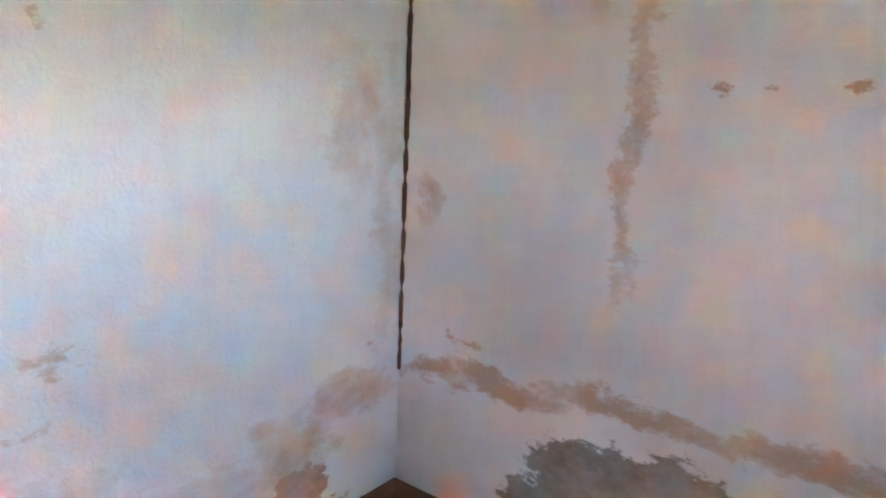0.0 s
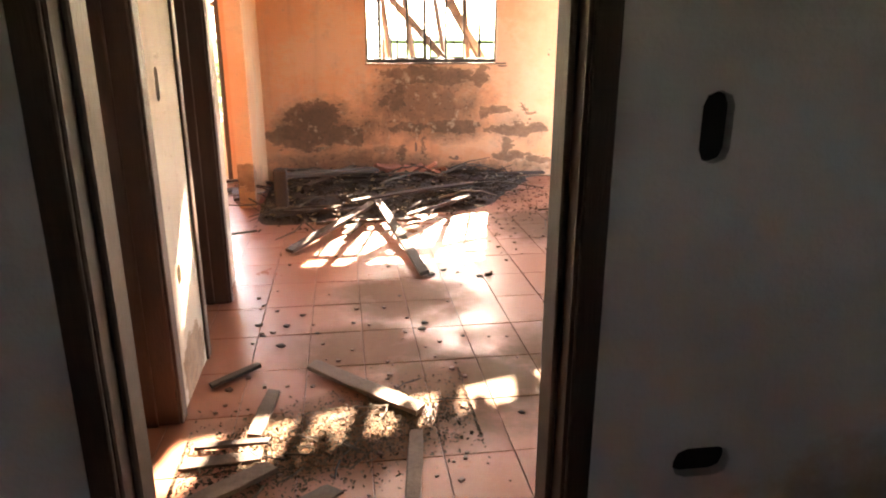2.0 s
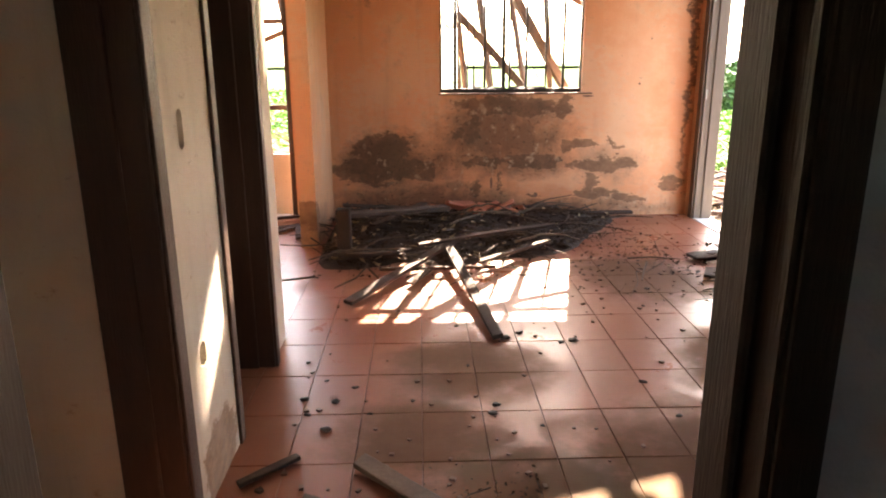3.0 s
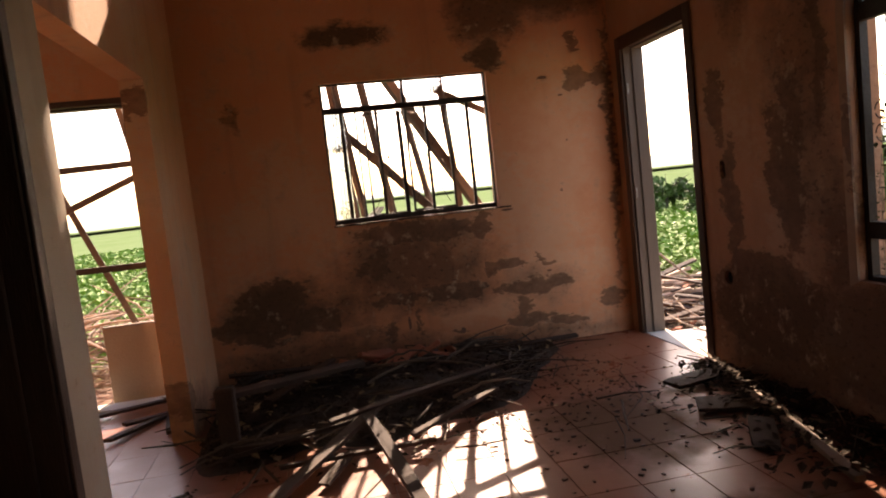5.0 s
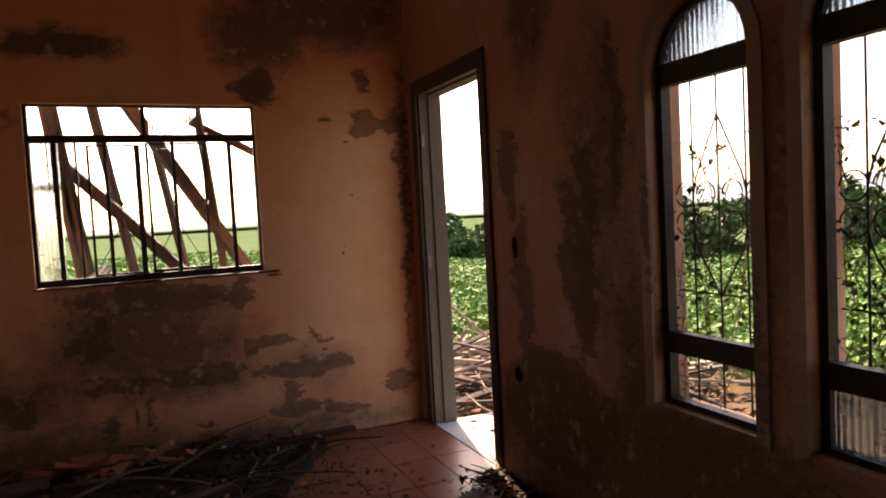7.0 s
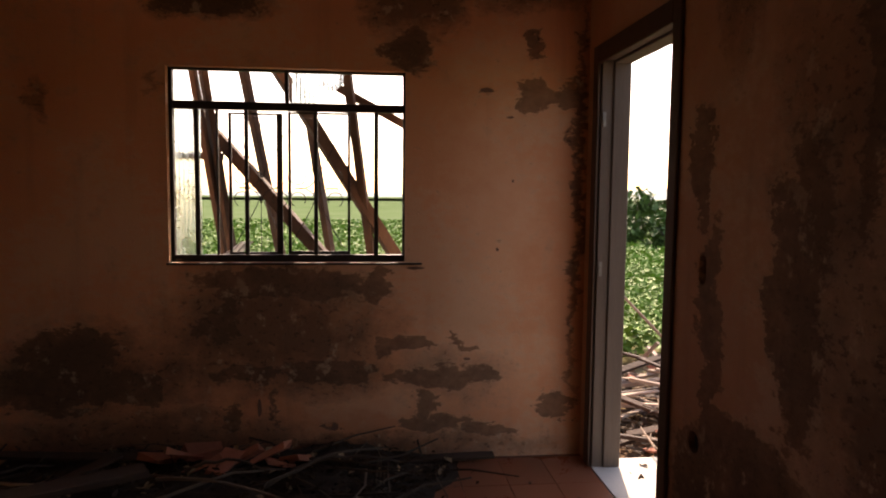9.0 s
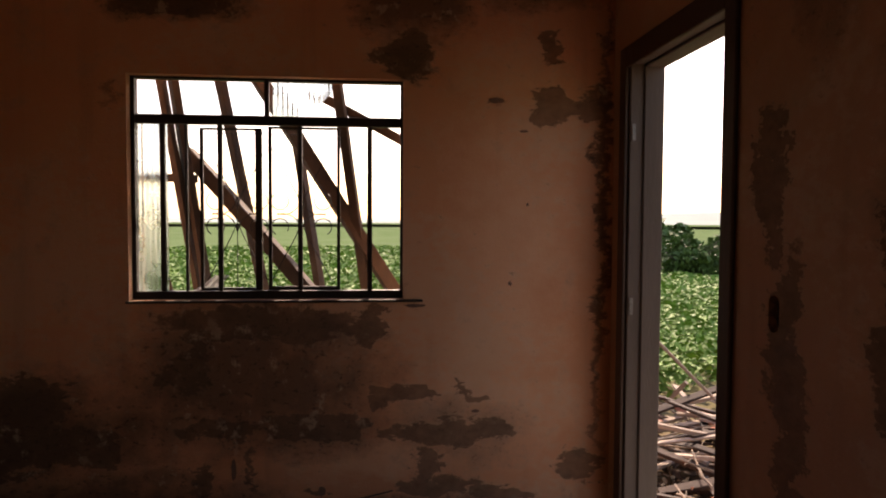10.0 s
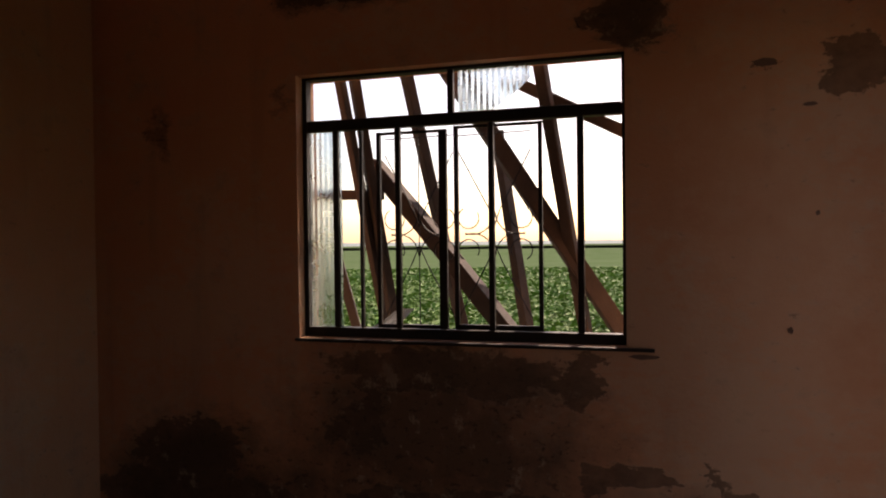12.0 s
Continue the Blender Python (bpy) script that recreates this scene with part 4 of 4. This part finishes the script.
for i in range(39):
    ang = 8 + 61.5 * (i / 38) + rng.uniform(-1.0, 1.0)
    far = 57 + rng.uniform(-3, 5) if i % 3 else 74 + rng.uniform(-4, 6)
    hh = rng.uniform(3.3, 4.4) if i % 3 else rng.uniform(5.6, 7.0)
    hh *= 0.78 if ang > 56 else 1.0
    tree(far * math.cos(radians(ang)), 3 + far * math.sin(radians(ang)), hh, hh * rng.uniform(1.2, 1.5), 100 + i)

tree(72 * math.cos(radians(67.6)), 3 + 72 * math.sin(radians(67.6)), 6.0, 7.0, 300)

# far low hills and a distant wood
bm = bmesh.new()
prev = None
for k in range(0, 76):
    a = radians(-40 + 220 * k / 75)
    h = 4 + 6 * noise.noise((k * 0.13, 3.1, 0)) + 26 * max(0, math.cos(a - radians(30))) ** 4
    row = [bm.verts.new((rr * math.cos(a), rr * math.sin(a), z)) for rr, z in ((1100, -7.5), (1250, -7 + max(h, 3)), (1500, -7.5))]
    if prev:
        bm.faces.new([prev[0], row[0], row[1], prev[1]]), bm.faces.new([prev[1], row[1], row[2], prev[2]])
    prev = row
thing("backdrop", bm, rough_mat("hazy_far_hills", (0.24, 0.3, 0.28), (0.3, 0.36, 0.34), 0.004, 1.0, 0.03), "pale hazy hills beyond the field", "hills", kind="structure")

M_GREYTIMBER = rough_mat("sun_bleached_board", (0.2, 0.14, 0.1), (0.42, 0.33, 0.26), 4.0, 0.85, space="obj", vary=0.6)
M_DARKBOARD = rough_mat("dirty_brown_board", (0.022, 0.012, 0.007), (0.062, 0.033, 0.02), 5.0, 0.85, space="obj", vary=0.5)
M_SPLINTER = rough_mat("dirty_splintered_wood", (0.06, 0.037, 0.024), (0.19, 0.12, 0.078), 7.0, 0.85, space="obj", vary=0.6)
M_CLAY = rough_mat("broken_red_clay", (0.28, 0.09, 0.05), (0.45, 0.17, 0.1), 9.0, 0.9, vary=0.4)
M_STICK = rough_mat("dry_stick", (0.12, 0.085, 0.06), (0.34, 0.26, 0.19), 6.0, 0.9, vary=0.8)
M_DARKSTICK = rough_mat("dark_dry_stick", (0.03, 0.019, 0.013), (0.12, 0.082, 0.056), 6.0, 0.9, vary=0.9)
M_LITTER = leaf_material("dry_leaf_litter", (0.018, 0.011, 0.007), (0.06, 0.036, 0.02), 0.9)
M_STRAW = leaf_material("pale_dry_straw", (0.2, 0.14, 0.08), (0.42, 0.33, 0.22), 0.8)

# boards heaped outside the side door
hr = random.Random(21)
for k in range(84):
    layer = k / 84
    x, y = 2.55 + 1.7 * hr.random() - 0.2 * layer, 6.4 + 2.5 * hr.random()
    bump_z = max(0.0, 1 - ((x - 3.2) / 1.2) ** 2) * max(0.0, 1 - ((y - 8.2) / 1.9) ** 2)
    z = OUT + 0.04 + 0.2 * bump_z * layer + 0.07 * layer
    L, a, tilt = hr.uniform(0.5, 1.5), hr.gauss(-0.3, 0.8), hr.gauss(0, 0.1)
    d = Vector((math.cos(a) * math.cos(tilt), math.sin(a) * math.cos(tilt), math.sin(tilt))) * L / 2
    c = Vector((x, y, z + abs(d.z)))
    if c.x - abs(d.x) < X_R2 + 0.04:
        c.x = X_R2 + 0.06 + abs(d.x)
    plank("heap_board", c - d, c + d, hr.uniform(0.03, 0.075), hr.uniform(0.015, 0.03), M_GREYTIMBER if k % 2 else M_DARKBOARD, "sun-bleached splintered board on the heap outside", "board", "boards outside the door", turn=hr.uniform(-0.3, 0.3))
for a, b in (((2.6, 8.9, -0.12), (3.4, 8.8, 0.06)), ((2.8, 9.0, -0.25), (3.05, 8.8, 0.16)), ((2.3, 8.3, -0.08), (3.6, 8.75, -0.1))):
    plank("heap_board", a, b, 0.07, 0.03, M_GREYTIMBER, "sun-bleached board sticking up from the heap", "board", "boards outside the door")
plank("leaning_pole", (3.45, 8.3, -0.25), (2.72, 9.0, 0.62), 0.022, 0.02, M_STICK, "thin bare pole slanting over the heap", "pole")


def clay_shard(bm, c, s, r):
    """A broken piece of hollow brick or roof tile."""
    m = Matrix.Translation(c) @ Euler((r.uniform(-0.5, 0.5), r.uniform(-0.5, 0.5), r.uniform(0, 6.3))).to_matrix().to_4x4()
    v = box(bm, -s, s, -0.6 * s, 0.6 * s, -0.18 * s, 0.18 * s, m)
    for one in v:
        one.co += Vector((r.uniform(-0.25, 0.25), r.uniform(-0.25, 0.25), r.uniform(-0.1, 0.1))) * s


for k in range(30):
    bm = bmesh.new()
    s = hr.uniform(0.03, 0.07)
    clay_shard(bm, (0, 0, 0), s, hr)
    x, y = hr.uniform(2.1, 4.1), hr.uniform(6.4, 8.9)
    bump_z = max(0.0, 1 - ((x - 3.2) / 1.2) ** 2) * max(0.0, 1 - ((y - 8.2) / 1.9) ** 2)
    ob = thing("clay_shard", bm, M_CLAY, "broken red clay tile shard among the boards", "rubble", "clay shards outside")
    ob.location = (x, y, OUT + 0.05 + 0.22 * bump_z)
bm = boxes((X_R2, 2.75, 5.2, 7.0, OUT - 0.15, -0.14))
thing("door_step", bm, M_OUTER, "low cement step outside the side door", "step", kind="structure")
bm = boxes((-3.2, -1.0, Y_F2, 7.9, OUT - 0.15, -0.1))
thing("back_step", bm, M_SOIL, "low earth step outside the kitchen door", "step", kind="structure")


def sticks(name, count, place, length, radius, material, label, lift=0.3, flat=0.25, seed=1):
    """A heap of loose sticks; place(r) gives the foot of each and the height of the heap there."""
    r = random.Random(seed)
    bm = bmesh.new()
    for _ in range(count):
        x, y, h = place(r)
        L, a, t = length * r.uniform(0.35, 1.2), r.uniform(0, 6.28), abs(r.gauss(0, flat))
        z = 0.012 + h * r.random()
        p = Vector((x, y, z))
        d = Vector((math.cos(a) * math.cos(t), math.sin(a) * math.cos(t), math.sin(t))) * L
        bend = Vector((r.uniform(-0.1, 0.1), r.uniform(-0.1, 0.1), r.uniform(-0.02, 0.05))) * L
        rad = radius * r.uniform(0.4, 1.4)
        tube(bm, [p, p + d * 0.5 + bend, p + d], [rad, rad * 0.9, rad * 0.5], 5)
    return thing(name, bm, material, label, "debris", kind="stuff")


def litter(name, count, place, size, material, label, seed=1):
    r = random.Random(seed)
    pts = []
    for _ in range(count):
        x, y, h = place(r)
        pts.append((x, y, 0.006 + h * r.random()))
    v, f = leaves(pts, np.full(len(pts), size), 0.35, 1.8)
    return soup(name, v, f, material, label, "leaf litter")


def mound_height(x, y):
    """Height of the debris along the far wall: highest on the left, ragged at its front edge."""
    front = 5.2 + 0.28 * noise.noise((x * 2.3, 1.7, 0)) + (0.0 if x < 0.1 else 1.25 * (x - 0.1))
    k = max(0.0, min(1.0, (y - front) / 0.6)) * max(0.0, min(1.0, (1.1 - x) / 0.7)) * max(0.0, min(1.0, (x + 1.42) / 0.12))
    return k * (0.09 + 0.05 * noise.noise((x * 5, y * 5, 0)) + 0.03 * noise.noise((x * 17, y * 17, 3)))


def heap_wall(r):
    for _ in range(30):
        x, y = r.uniform(-1.38, 1.1), r.uniform(4.85, 6.68)
        h = mound_height(x, y)
        if h > 0.012 or r.random() < 0.07:
            break
    return x, y, h + 0.03


bm = bmesh.new()
grid = [[bm.verts.new((-1.41 + 2.55 * i / 90, 4.9 + 1.83 * j / 66, -0.008 + mound_height(-1.41 + 2.55 * i / 90, 4.9 + 1.83 * j / 66))) for j in range(67)] for i in range(91)]
for i in range(90):
    for j in range(66):
        q = [grid[i][j], grid[i + 1][j], grid[i + 1][j + 1], grid[i][j + 1]]
        if max(v.co.z for v in q) > -0.004:
            bm.faces.new(q)
bmesh.ops.delete(bm, geom=[v for v in bm.verts if not v.link_faces], context="VERTS")
for f in bm.faces:
    f.smooth = True
thing("debris_mound", bm, rough_mat("dark_crumbled_debris", (0.016, 0.011, 0.008), (0.06, 0.036, 0.023), 14.0, 0.95, 120.0, 0.9), "dark mound of soil and rotten leaves by the wall", "debris", kind="stuff")


def heap_hall(r):
    k = r.gauss(0, 0.3)
    x, y = -0.8 + k, 2.28 + 0.3 * k + r.gauss(0, 0.13)
    return max(-1.3, min(-0.3, x)), max(1.75, y), 0.007


def heap_door(r):
    y = r.uniform(3.9, 5.55)
    x = 1.66 - abs(r.gauss(0, 0.18)) * (0.6 + 0.6 * (5.6 - y))
    return max(x, 1.0), y, 0.05


litter("leaf_litter_heap", 6500, heap_wall, 0.02, M_LITTER, "dark dry leaf litter heaped against the wall", 4)
litter("straw", 260, heap_wall, 0.035, M_STRAW, "pale dry straw over the dark heap", 5)
sticks("stick_heap", 230, heap_wall, 0.5, 0.006, M_DARKSTICK, "dry sticks and palm stalks heaped on the floor", flat=0.07, seed=6)
litter("leaf_litter_hall", 5200, heap_hall, 0.0085, leaf_material("crumbled_dry_leaf", (0.03, 0.019, 0.011), (0.12, 0.078, 0.046), 0.9), "dark dry leaf litter on the hall tiles", 8)
sticks("twigs_hall", 32, heap_hall, 0.14, 0.0035, M_DARKSTICK, "thin twigs on the hall tiles", flat=0.05, seed=9)
litter("leaf_litter_door", 1500, heap_door, 0.03, M_LITTER, "dark litter along the wall beside the door", 10)
sticks("twigs_door", 40, heap_door, 0.25, 0.005, M_STICK, "thin twigs along the wall beside the door", flat=0.1, seed=11)
sticks("stick_heap_outside", 420, lambda r: (r.uniform(-3.4, -0.9), r.uniform(7.5, 8.9), 0.75), 0.8, 0.011, M_STICK, "tangle of dry branches outside the kitchen door", seed=12).location = (0, 0, OUT)

# loose debris between the boards outside
litter("debris_outside", 2600, lambda r: (r.uniform(1.95, 4.3), r.uniform(6.2, 9.1), 0.16), 0.045, M_LITTER, "dark leaf debris between the boards outside", 13).location = (0, 0, OUT)
sticks("sticks_outside", 110, lambda r: (r.uniform(2.1, 4.0), r.uniform(6.4, 8.9), 0.25), 0.6, 0.009, M_STICK, "grey sticks among the boards outside", flat=0.15, seed=14).location = (0, 0, OUT)

# boards by the kitchen door
for a, b in (((-1.72, 6.35, 0.02), (-1.98, 5.95, 0.03)), ((-1.66, 6.4, 0.02), (-1.95, 6.2, 0.04)), ((-2.4, 6.5, 0.02), (-1.7, 6.62, 0.05)), ((-1.63, 5.95, 0.02), (-1.7, 6.35, 0.03))):
    plank("kitchen_board", a, b, 0.055, 0.02, M_DARKBOARD, "broken board on the kitchen floor by the door", "board", "boards by the kitchen door")

# dry palm stalks bent over the heap
pr = random.Random(17)
for k in range(11):
    x, y, a, L = pr.uniform(-1.1, 0.7), pr.uniform(5.35, 6.4), pr.gauss(0.2, 0.5), pr.uniform(0.35, 0.8)
    z = mound_height(x, y) + 0.04
    pts = [(L * (i / 8 - 0.5) * math.cos(a), L * (i / 8 - 0.5) * math.sin(a), 0.05 * math.sin(math.pi * i / 8) * pr.uniform(0.8, 1.2)) for i in range(9)]
    bm = bmesh.new()
    tube(bm, pts, [0.011 - 0.0009 * i for i in range(9)], 5)
    ob = thing("palm_stalk", bm, M_STICK if k % 3 == 0 else M_DARKSTICK, "pale dry palm stalk bent over the heap", "stalk", "palm stalks on the heap")
    ob.location = (x, y, z)

# boards lying in the big room and the hall
BOARDS = [((-1.1, 4.42, 0.03), (-0.42, 5.5, 0.12), 0.075, 0.022), ((-0.5, 5.35, 0.12), (-0.3, 3.9, 0.025), 0.06, 0.025), ((-0.95, 5.0, 0.05), (-0.2, 4.98, 0.06), 0.035, 0.02),
          ((-1.3, 6.32, 0.12), (-0.55, 6.05, 0.16), 0.05, 0.02), ((-1.05, 5.85, 0.14), (-0.65, 6.4, 0.2), 0.07, 0.015), ((-1.25, 5.2, 0.06), (-0.55, 5.35, 0.1), 0.06, 0.02),
          ((-0.3, 5.1, 0.06), (0.25, 5.5, 0.1), 0.045, 0.02), ((0.15, 5.75, 0.08), (0.6, 6.25, 0.06), 0.05, 0.018), ((-0.7, 5.3, 0.13), (0.35, 5.85, 0.13), 0.04, 0.02), ((-1.35, 6.58, 0.15), (-0.25, 6.6, 0.09), 0.08, 0.018),
          ((0.3, 6.55, 0.05), (1.2, 6.66, 0.04), 0.06, 0.02), ((-0.6, 5.05, 0.05), (-0.75, 4.75, 0.03), 0.06, 0.015)]
for a, b, w, th in BOARDS:
    plank("fallen_board", a, b, w, th, M_DARKBOARD, "dirty brown board lying across the debris", "board", "boards in the big room", turn=rng.uniform(-0.3, 0.3))
HALL = [((-0.94, 2.73, 0.03), (-0.53, 2.32, 0.025), 0.075, 0.02, M_SPLINTER), ((-0.56, 2.2, 0.012), (-0.62, 1.75, 0.012), 0.05, 0.012, M_SPLINTER), ((-1.08, 2.55, 0.015), (-1.12, 2.24, 0.015), 0.055, 0.015, M_SPLINTER),
        ((-1.33, 2.62, 0.02), (-1.16, 2.78, 0.02), 0.035, 0.015, M_DARKBOARD), ((-1.30, 1.86, 0.02), (-1.04, 2.03, 0.03), 0.07, 0.018, M_SPLINTER), ((-1.33, 2.1, 0.012), (-1.08, 2.12, 0.012), 0.06, 0.012, M_SPLINTER),
        ((-1.31, 2.2, 0.012), (-1.06, 2.18, 0.03), 0.03, 0.012, M_DARKBOARD), ((-0.96, 1.82, 0.02), (-0.84, 1.9, 0.02), 0.07, 0.012, M_SPLINTER), ((0.56, 3.25, 0.02), (0.89, 3.02, 0.02), 0.05, 0.02, M_DARKBOARD)]
for a, b, w, th, m in HALL:
    plank("splintered_stick", Vector(a) + Vector((0.04, 0.08, 0)), Vector(b) + Vector((0.04, 0.08, 0)), w, th, m, "splintered flat stick of wood on the tiled floor", "stick", "sticks on the hall floor")
DOORSIDE = [((1.62, 5.52, 0.035), (1.5, 5.05, 0.03), 0.05, 0.025, M_GREYTIMBER), ((1.5, 5.0, 0.03), (1.4, 4.62, 0.04), 0.055, 0.02, M_GREYTIMBER), ((1.39, 4.55, 0.03), (1.22, 3.9, 0.03), 0.05, 0.025, M_GREYTIMBER),
            ((1.2, 5.25, 0.03), (1.5, 5.3, 0.04), 0.16, 0.02, M_DARKBOARD), ((1.15, 4.9, 0.03), (1.45, 4.8, 0.03), 0.2, 0.018, M_DARKBOARD), ((1.12, 4.3, 0.02), (1.3, 4.6, 0.03), 0.12, 0.018, M_DARKBOARD)]
for a, b, w, th, m in DOORSIDE:
    plank("broken_batten", a, b, w, th, m, "broken batten lying along the wall by the door", "batten", "battens by the door")

# wrecked bench end and clay lumps in the heap
bench = base("broken_bench", (-1.22, 5.45, 0), "dark wooden bench end, broken, in the heap", "bench")
bm = boxes((-0.05, 0.05, -0.045, 0.045, 0.0, 0.36))
bevel(bm, 0.01)
part("leg", bm, M_DARKBOARD, bench)
bm = bmesh.new()
plank_mesh(bm, (0.0, 0.06, 0.3), (0.75, 0.75, 0.2), 0.12, 0.03, rng)
part("rail", bm, M_DARKBOARD, bench)
bm = bmesh.new()
plank_mesh(bm, (0.02, -0.06, 0.05), (0.42, -0.1, 0.05), 0.1, 0.03, rng)
part("foot_rail", bm, M_DARKBOARD, bench)
for k in range(9):
    bm = bmesh.new()
    clay_shard(bm, (0, 0, 0), hr.uniform(0.06, 0.11), hr)
    ob = thing("clay_lump", bm, M_CLAY, "broken red clay brick in the heap", "rubble", "clay lumps in the heap")
    ob.location = (-0.5 + 0.085 * k + hr.uniform(-0.04, 0.04), 6.45 + hr.uniform(-0.06, 0.12), 0.13 + hr.uniform(-0.03, 0.03))


def lump(name, x, y, s, material, label, category, group):
    """A small crumbled lump with a flat foot."""
    r = random.Random(int(1000 * x + 77 * y))
    bm = bmesh.new()
    bmesh.ops.create_icosphere(bm, subdivisions=2, radius=s)
    for v in bm.verts:
        k = 1 + 0.85 * noise.noise(v.co * (1.7 / s) + Vector((x * 9, y * 9, 0)))
        v.co = Vector((v.co.x * k * 1.3, v.co.y * k, max(-0.35 * s, v.co.z * k * 0.42)))
    ob = thing(name, bm, material, label, category, group)
    ob.matrix_world = pose(x, y, 0.35 * s, 0, 0, r.uniform(0, 360))


LUMPS = [(-1.03, 3.0, 0.04), (-0.24, 3.86, 0.045), (-0.16, 3.93, 0.03), (0.03, 3.8, 0.03), (0.1, 3.82, 0.04), (-0.36, 3.17, 0.03), (-0.38, 3.1, 0.035), (-0.7, 3.22, 0.02), (-0.95, 3.35, 0.025), (-1.08, 3.42, 0.022),
         (-1.15, 3.25, 0.03), (-1.02, 3.22, 0.035), (-1.12, 3.12, 0.025), (-0.87, 3.12, 0.02), (0.35, 3.05, 0.025), (0.3, 3.35, 0.03), (0.72, 4.6, 0.03), (0.9, 4.9, 0.02), (0.6, 4.3, 0.02), (-0.45, 3.55, 0.018), (-0.2, 3.0, 0.018),
         (-1.2, 2.62, 0.03), (0.15, 2.45, 0.02), (-0.1, 2.3, 0.02), (1.0, 5.5, 0.03), (0.85, 5.2, 0.025), (0.95, 5.8, 0.02), (0.55, 5.1, 0.025), (0.4, 4.9, 0.02)]
for x, y, s in LUMPS:
    lump("plaster_lump", x - 0.02, y + 0.065, s * 0.45, M_DARKBOARD, "crumbled brown plaster lump on the tiles", "rubble", "plaster lumps on the floor")


def crumbs():
    r = random.Random(31)
    bm = bmesh.new()
    for _ in range(420):
        k = r.random()
        if k < 0.45:
            x, y = r.gauss(0.75, 0.35), r.gauss(5.2, 0.55)
        elif k < 0.75:
            x, y = r.gauss(-0.7, 0.4), r.gauss(2.4, 0.5)
        else:
            x, y = r.uniform(-1.25, 1.6), r.uniform(1.6, 6.2)
        if not (-1.28 < x < 1.66 and 1.45 < y < 6.7):
            continue
        s = r.uniform(0.003, 0.011)
        box(bm, -s, s, -s * 0.7, s * 0.7, -0.3 * s, s * 0.6, Matrix.Translation((x, y, 0.3 * s)) @ Matrix.Rotation(r.uniform(0, 6.28), 4, "Z"))
    thing("crumbs", bm, M_BRICK, "dark crumbs of plaster and soil over the tiles", "rubble", kind="stuff")


crumbs()


def vine(y0, y1, seed):
    r = random.Random(seed)
    x = X_R + 0.11
    root = base("climbing_vine", (x, (y0 + y1) / 2, 0.6), "withered climbing vine on the window grille", "vine", "vines on the grilles")
    pts = []
    for _ in range(20):
        u, z = r.uniform(y0, y1), r.uniform(0.55, 1.15)
        line = []
        for s in range(9):
            line.append((r.uniform(-0.012, 0.012), u - (y0 + y1) / 2, z - 0.6))
            u, z = min(y1, max(y0, u + r.gauss(0, 0.035))), min(1.56, z + r.uniform(0.03, 0.1))
            pts.extend((line[-1][0] + r.gauss(0, 0.015), line[-1][1] + r.gauss(0, 0.02), line[-1][2] + r.gauss(0, 0.02)) for _ in range(3))
        bm = bmesh.new()
        tube(bm, line, 0.002, 4)
        part("stem", bm, M_STICK, root)
    v, f = leaves(pts, np.full(len(pts), 0.017), 0.7, 1.5)
    me = bpy.data.meshes.new("foliage")
    me.from_pydata([tuple(p) for p in v], [], f)
    me.materials.append(M_VINE)
    ob = new("foliage", me)
    ob.parent = root


vine(3.99, 4.38, 1)
vine(3.36, 3.75, 2)

# ---- floor tiles ----
TX, TY, OX, OY = 0.239, 0.352, -0.204, 3.19
bm = bmesh.new()
hx, hy, e = TX / 2 - 0.0013, TY / 2 - 0.0013, 0.0015
lo, hi = [bm.verts.new((sx * hx, sy * hy, z)) for z in (-0.012, -0.003) for sx, sy in ((-1, -1), (1, -1), (1, 1), (-1, 1))], [bm.verts.new((sx * (hx - e), sy * (hy - e), 0.0)) for sx, sy in ((-1, -1), (1, -1), (1, 1), (-1, 1))]
for k in range(4):
    n = (k + 1) % 4
    bm.faces.new([lo[k], lo[n], lo[4 + n], lo[4 + k]]), bm.faces.new([lo[4 + k], lo[4 + n], hi[n], hi[k]])
bm.faces.new(hi)
TILE = mesh_of("tile", bm, M_TILE)
floor = bpy.data.objects["floor"]
tr = random.Random(5)
rest = bmesh.new()
i0, i1, j0, j1 = math.floor((-4.2 - OX) / TX), math.ceil((X_R - OX) / TX), math.floor((-2.0 - OY) / TY), math.ceil((Y_F - OY) / TY)
for i in range(i0, i1):
    for j in range(j0, j1):
        cx, cy = OX + TX * (i + 0.5), OY + TY * (j + 0.5)
        if cx + TX / 2 > X_R + 0.1 or cx - TX / 2 < -4.25 or cy + TY / 2 > Y_F + 0.1 or cy < -1.95:
            continue
        m = Matrix.Translation((cx, cy, tr.uniform(-0.001, 0.0005))) @ Euler((radians(tr.gauss(0, 0.12)), radians(tr.gauss(0, 0.12)), radians(tr.gauss(0, 0.15)))).to_matrix().to_4x4()
        if -1.5 < cx and 1.2 < cy:
            ob = new("tile", TILE)
            ob.parent = floor
            ob.matrix_basis = m
        else:
            box(rest, -hx, hx, -hy, hy, -0.012, 0, m)
rest_ob = part("tiles_beyond", rest, M_TILE, floor)
rest_ob["kind"] = "stuff"
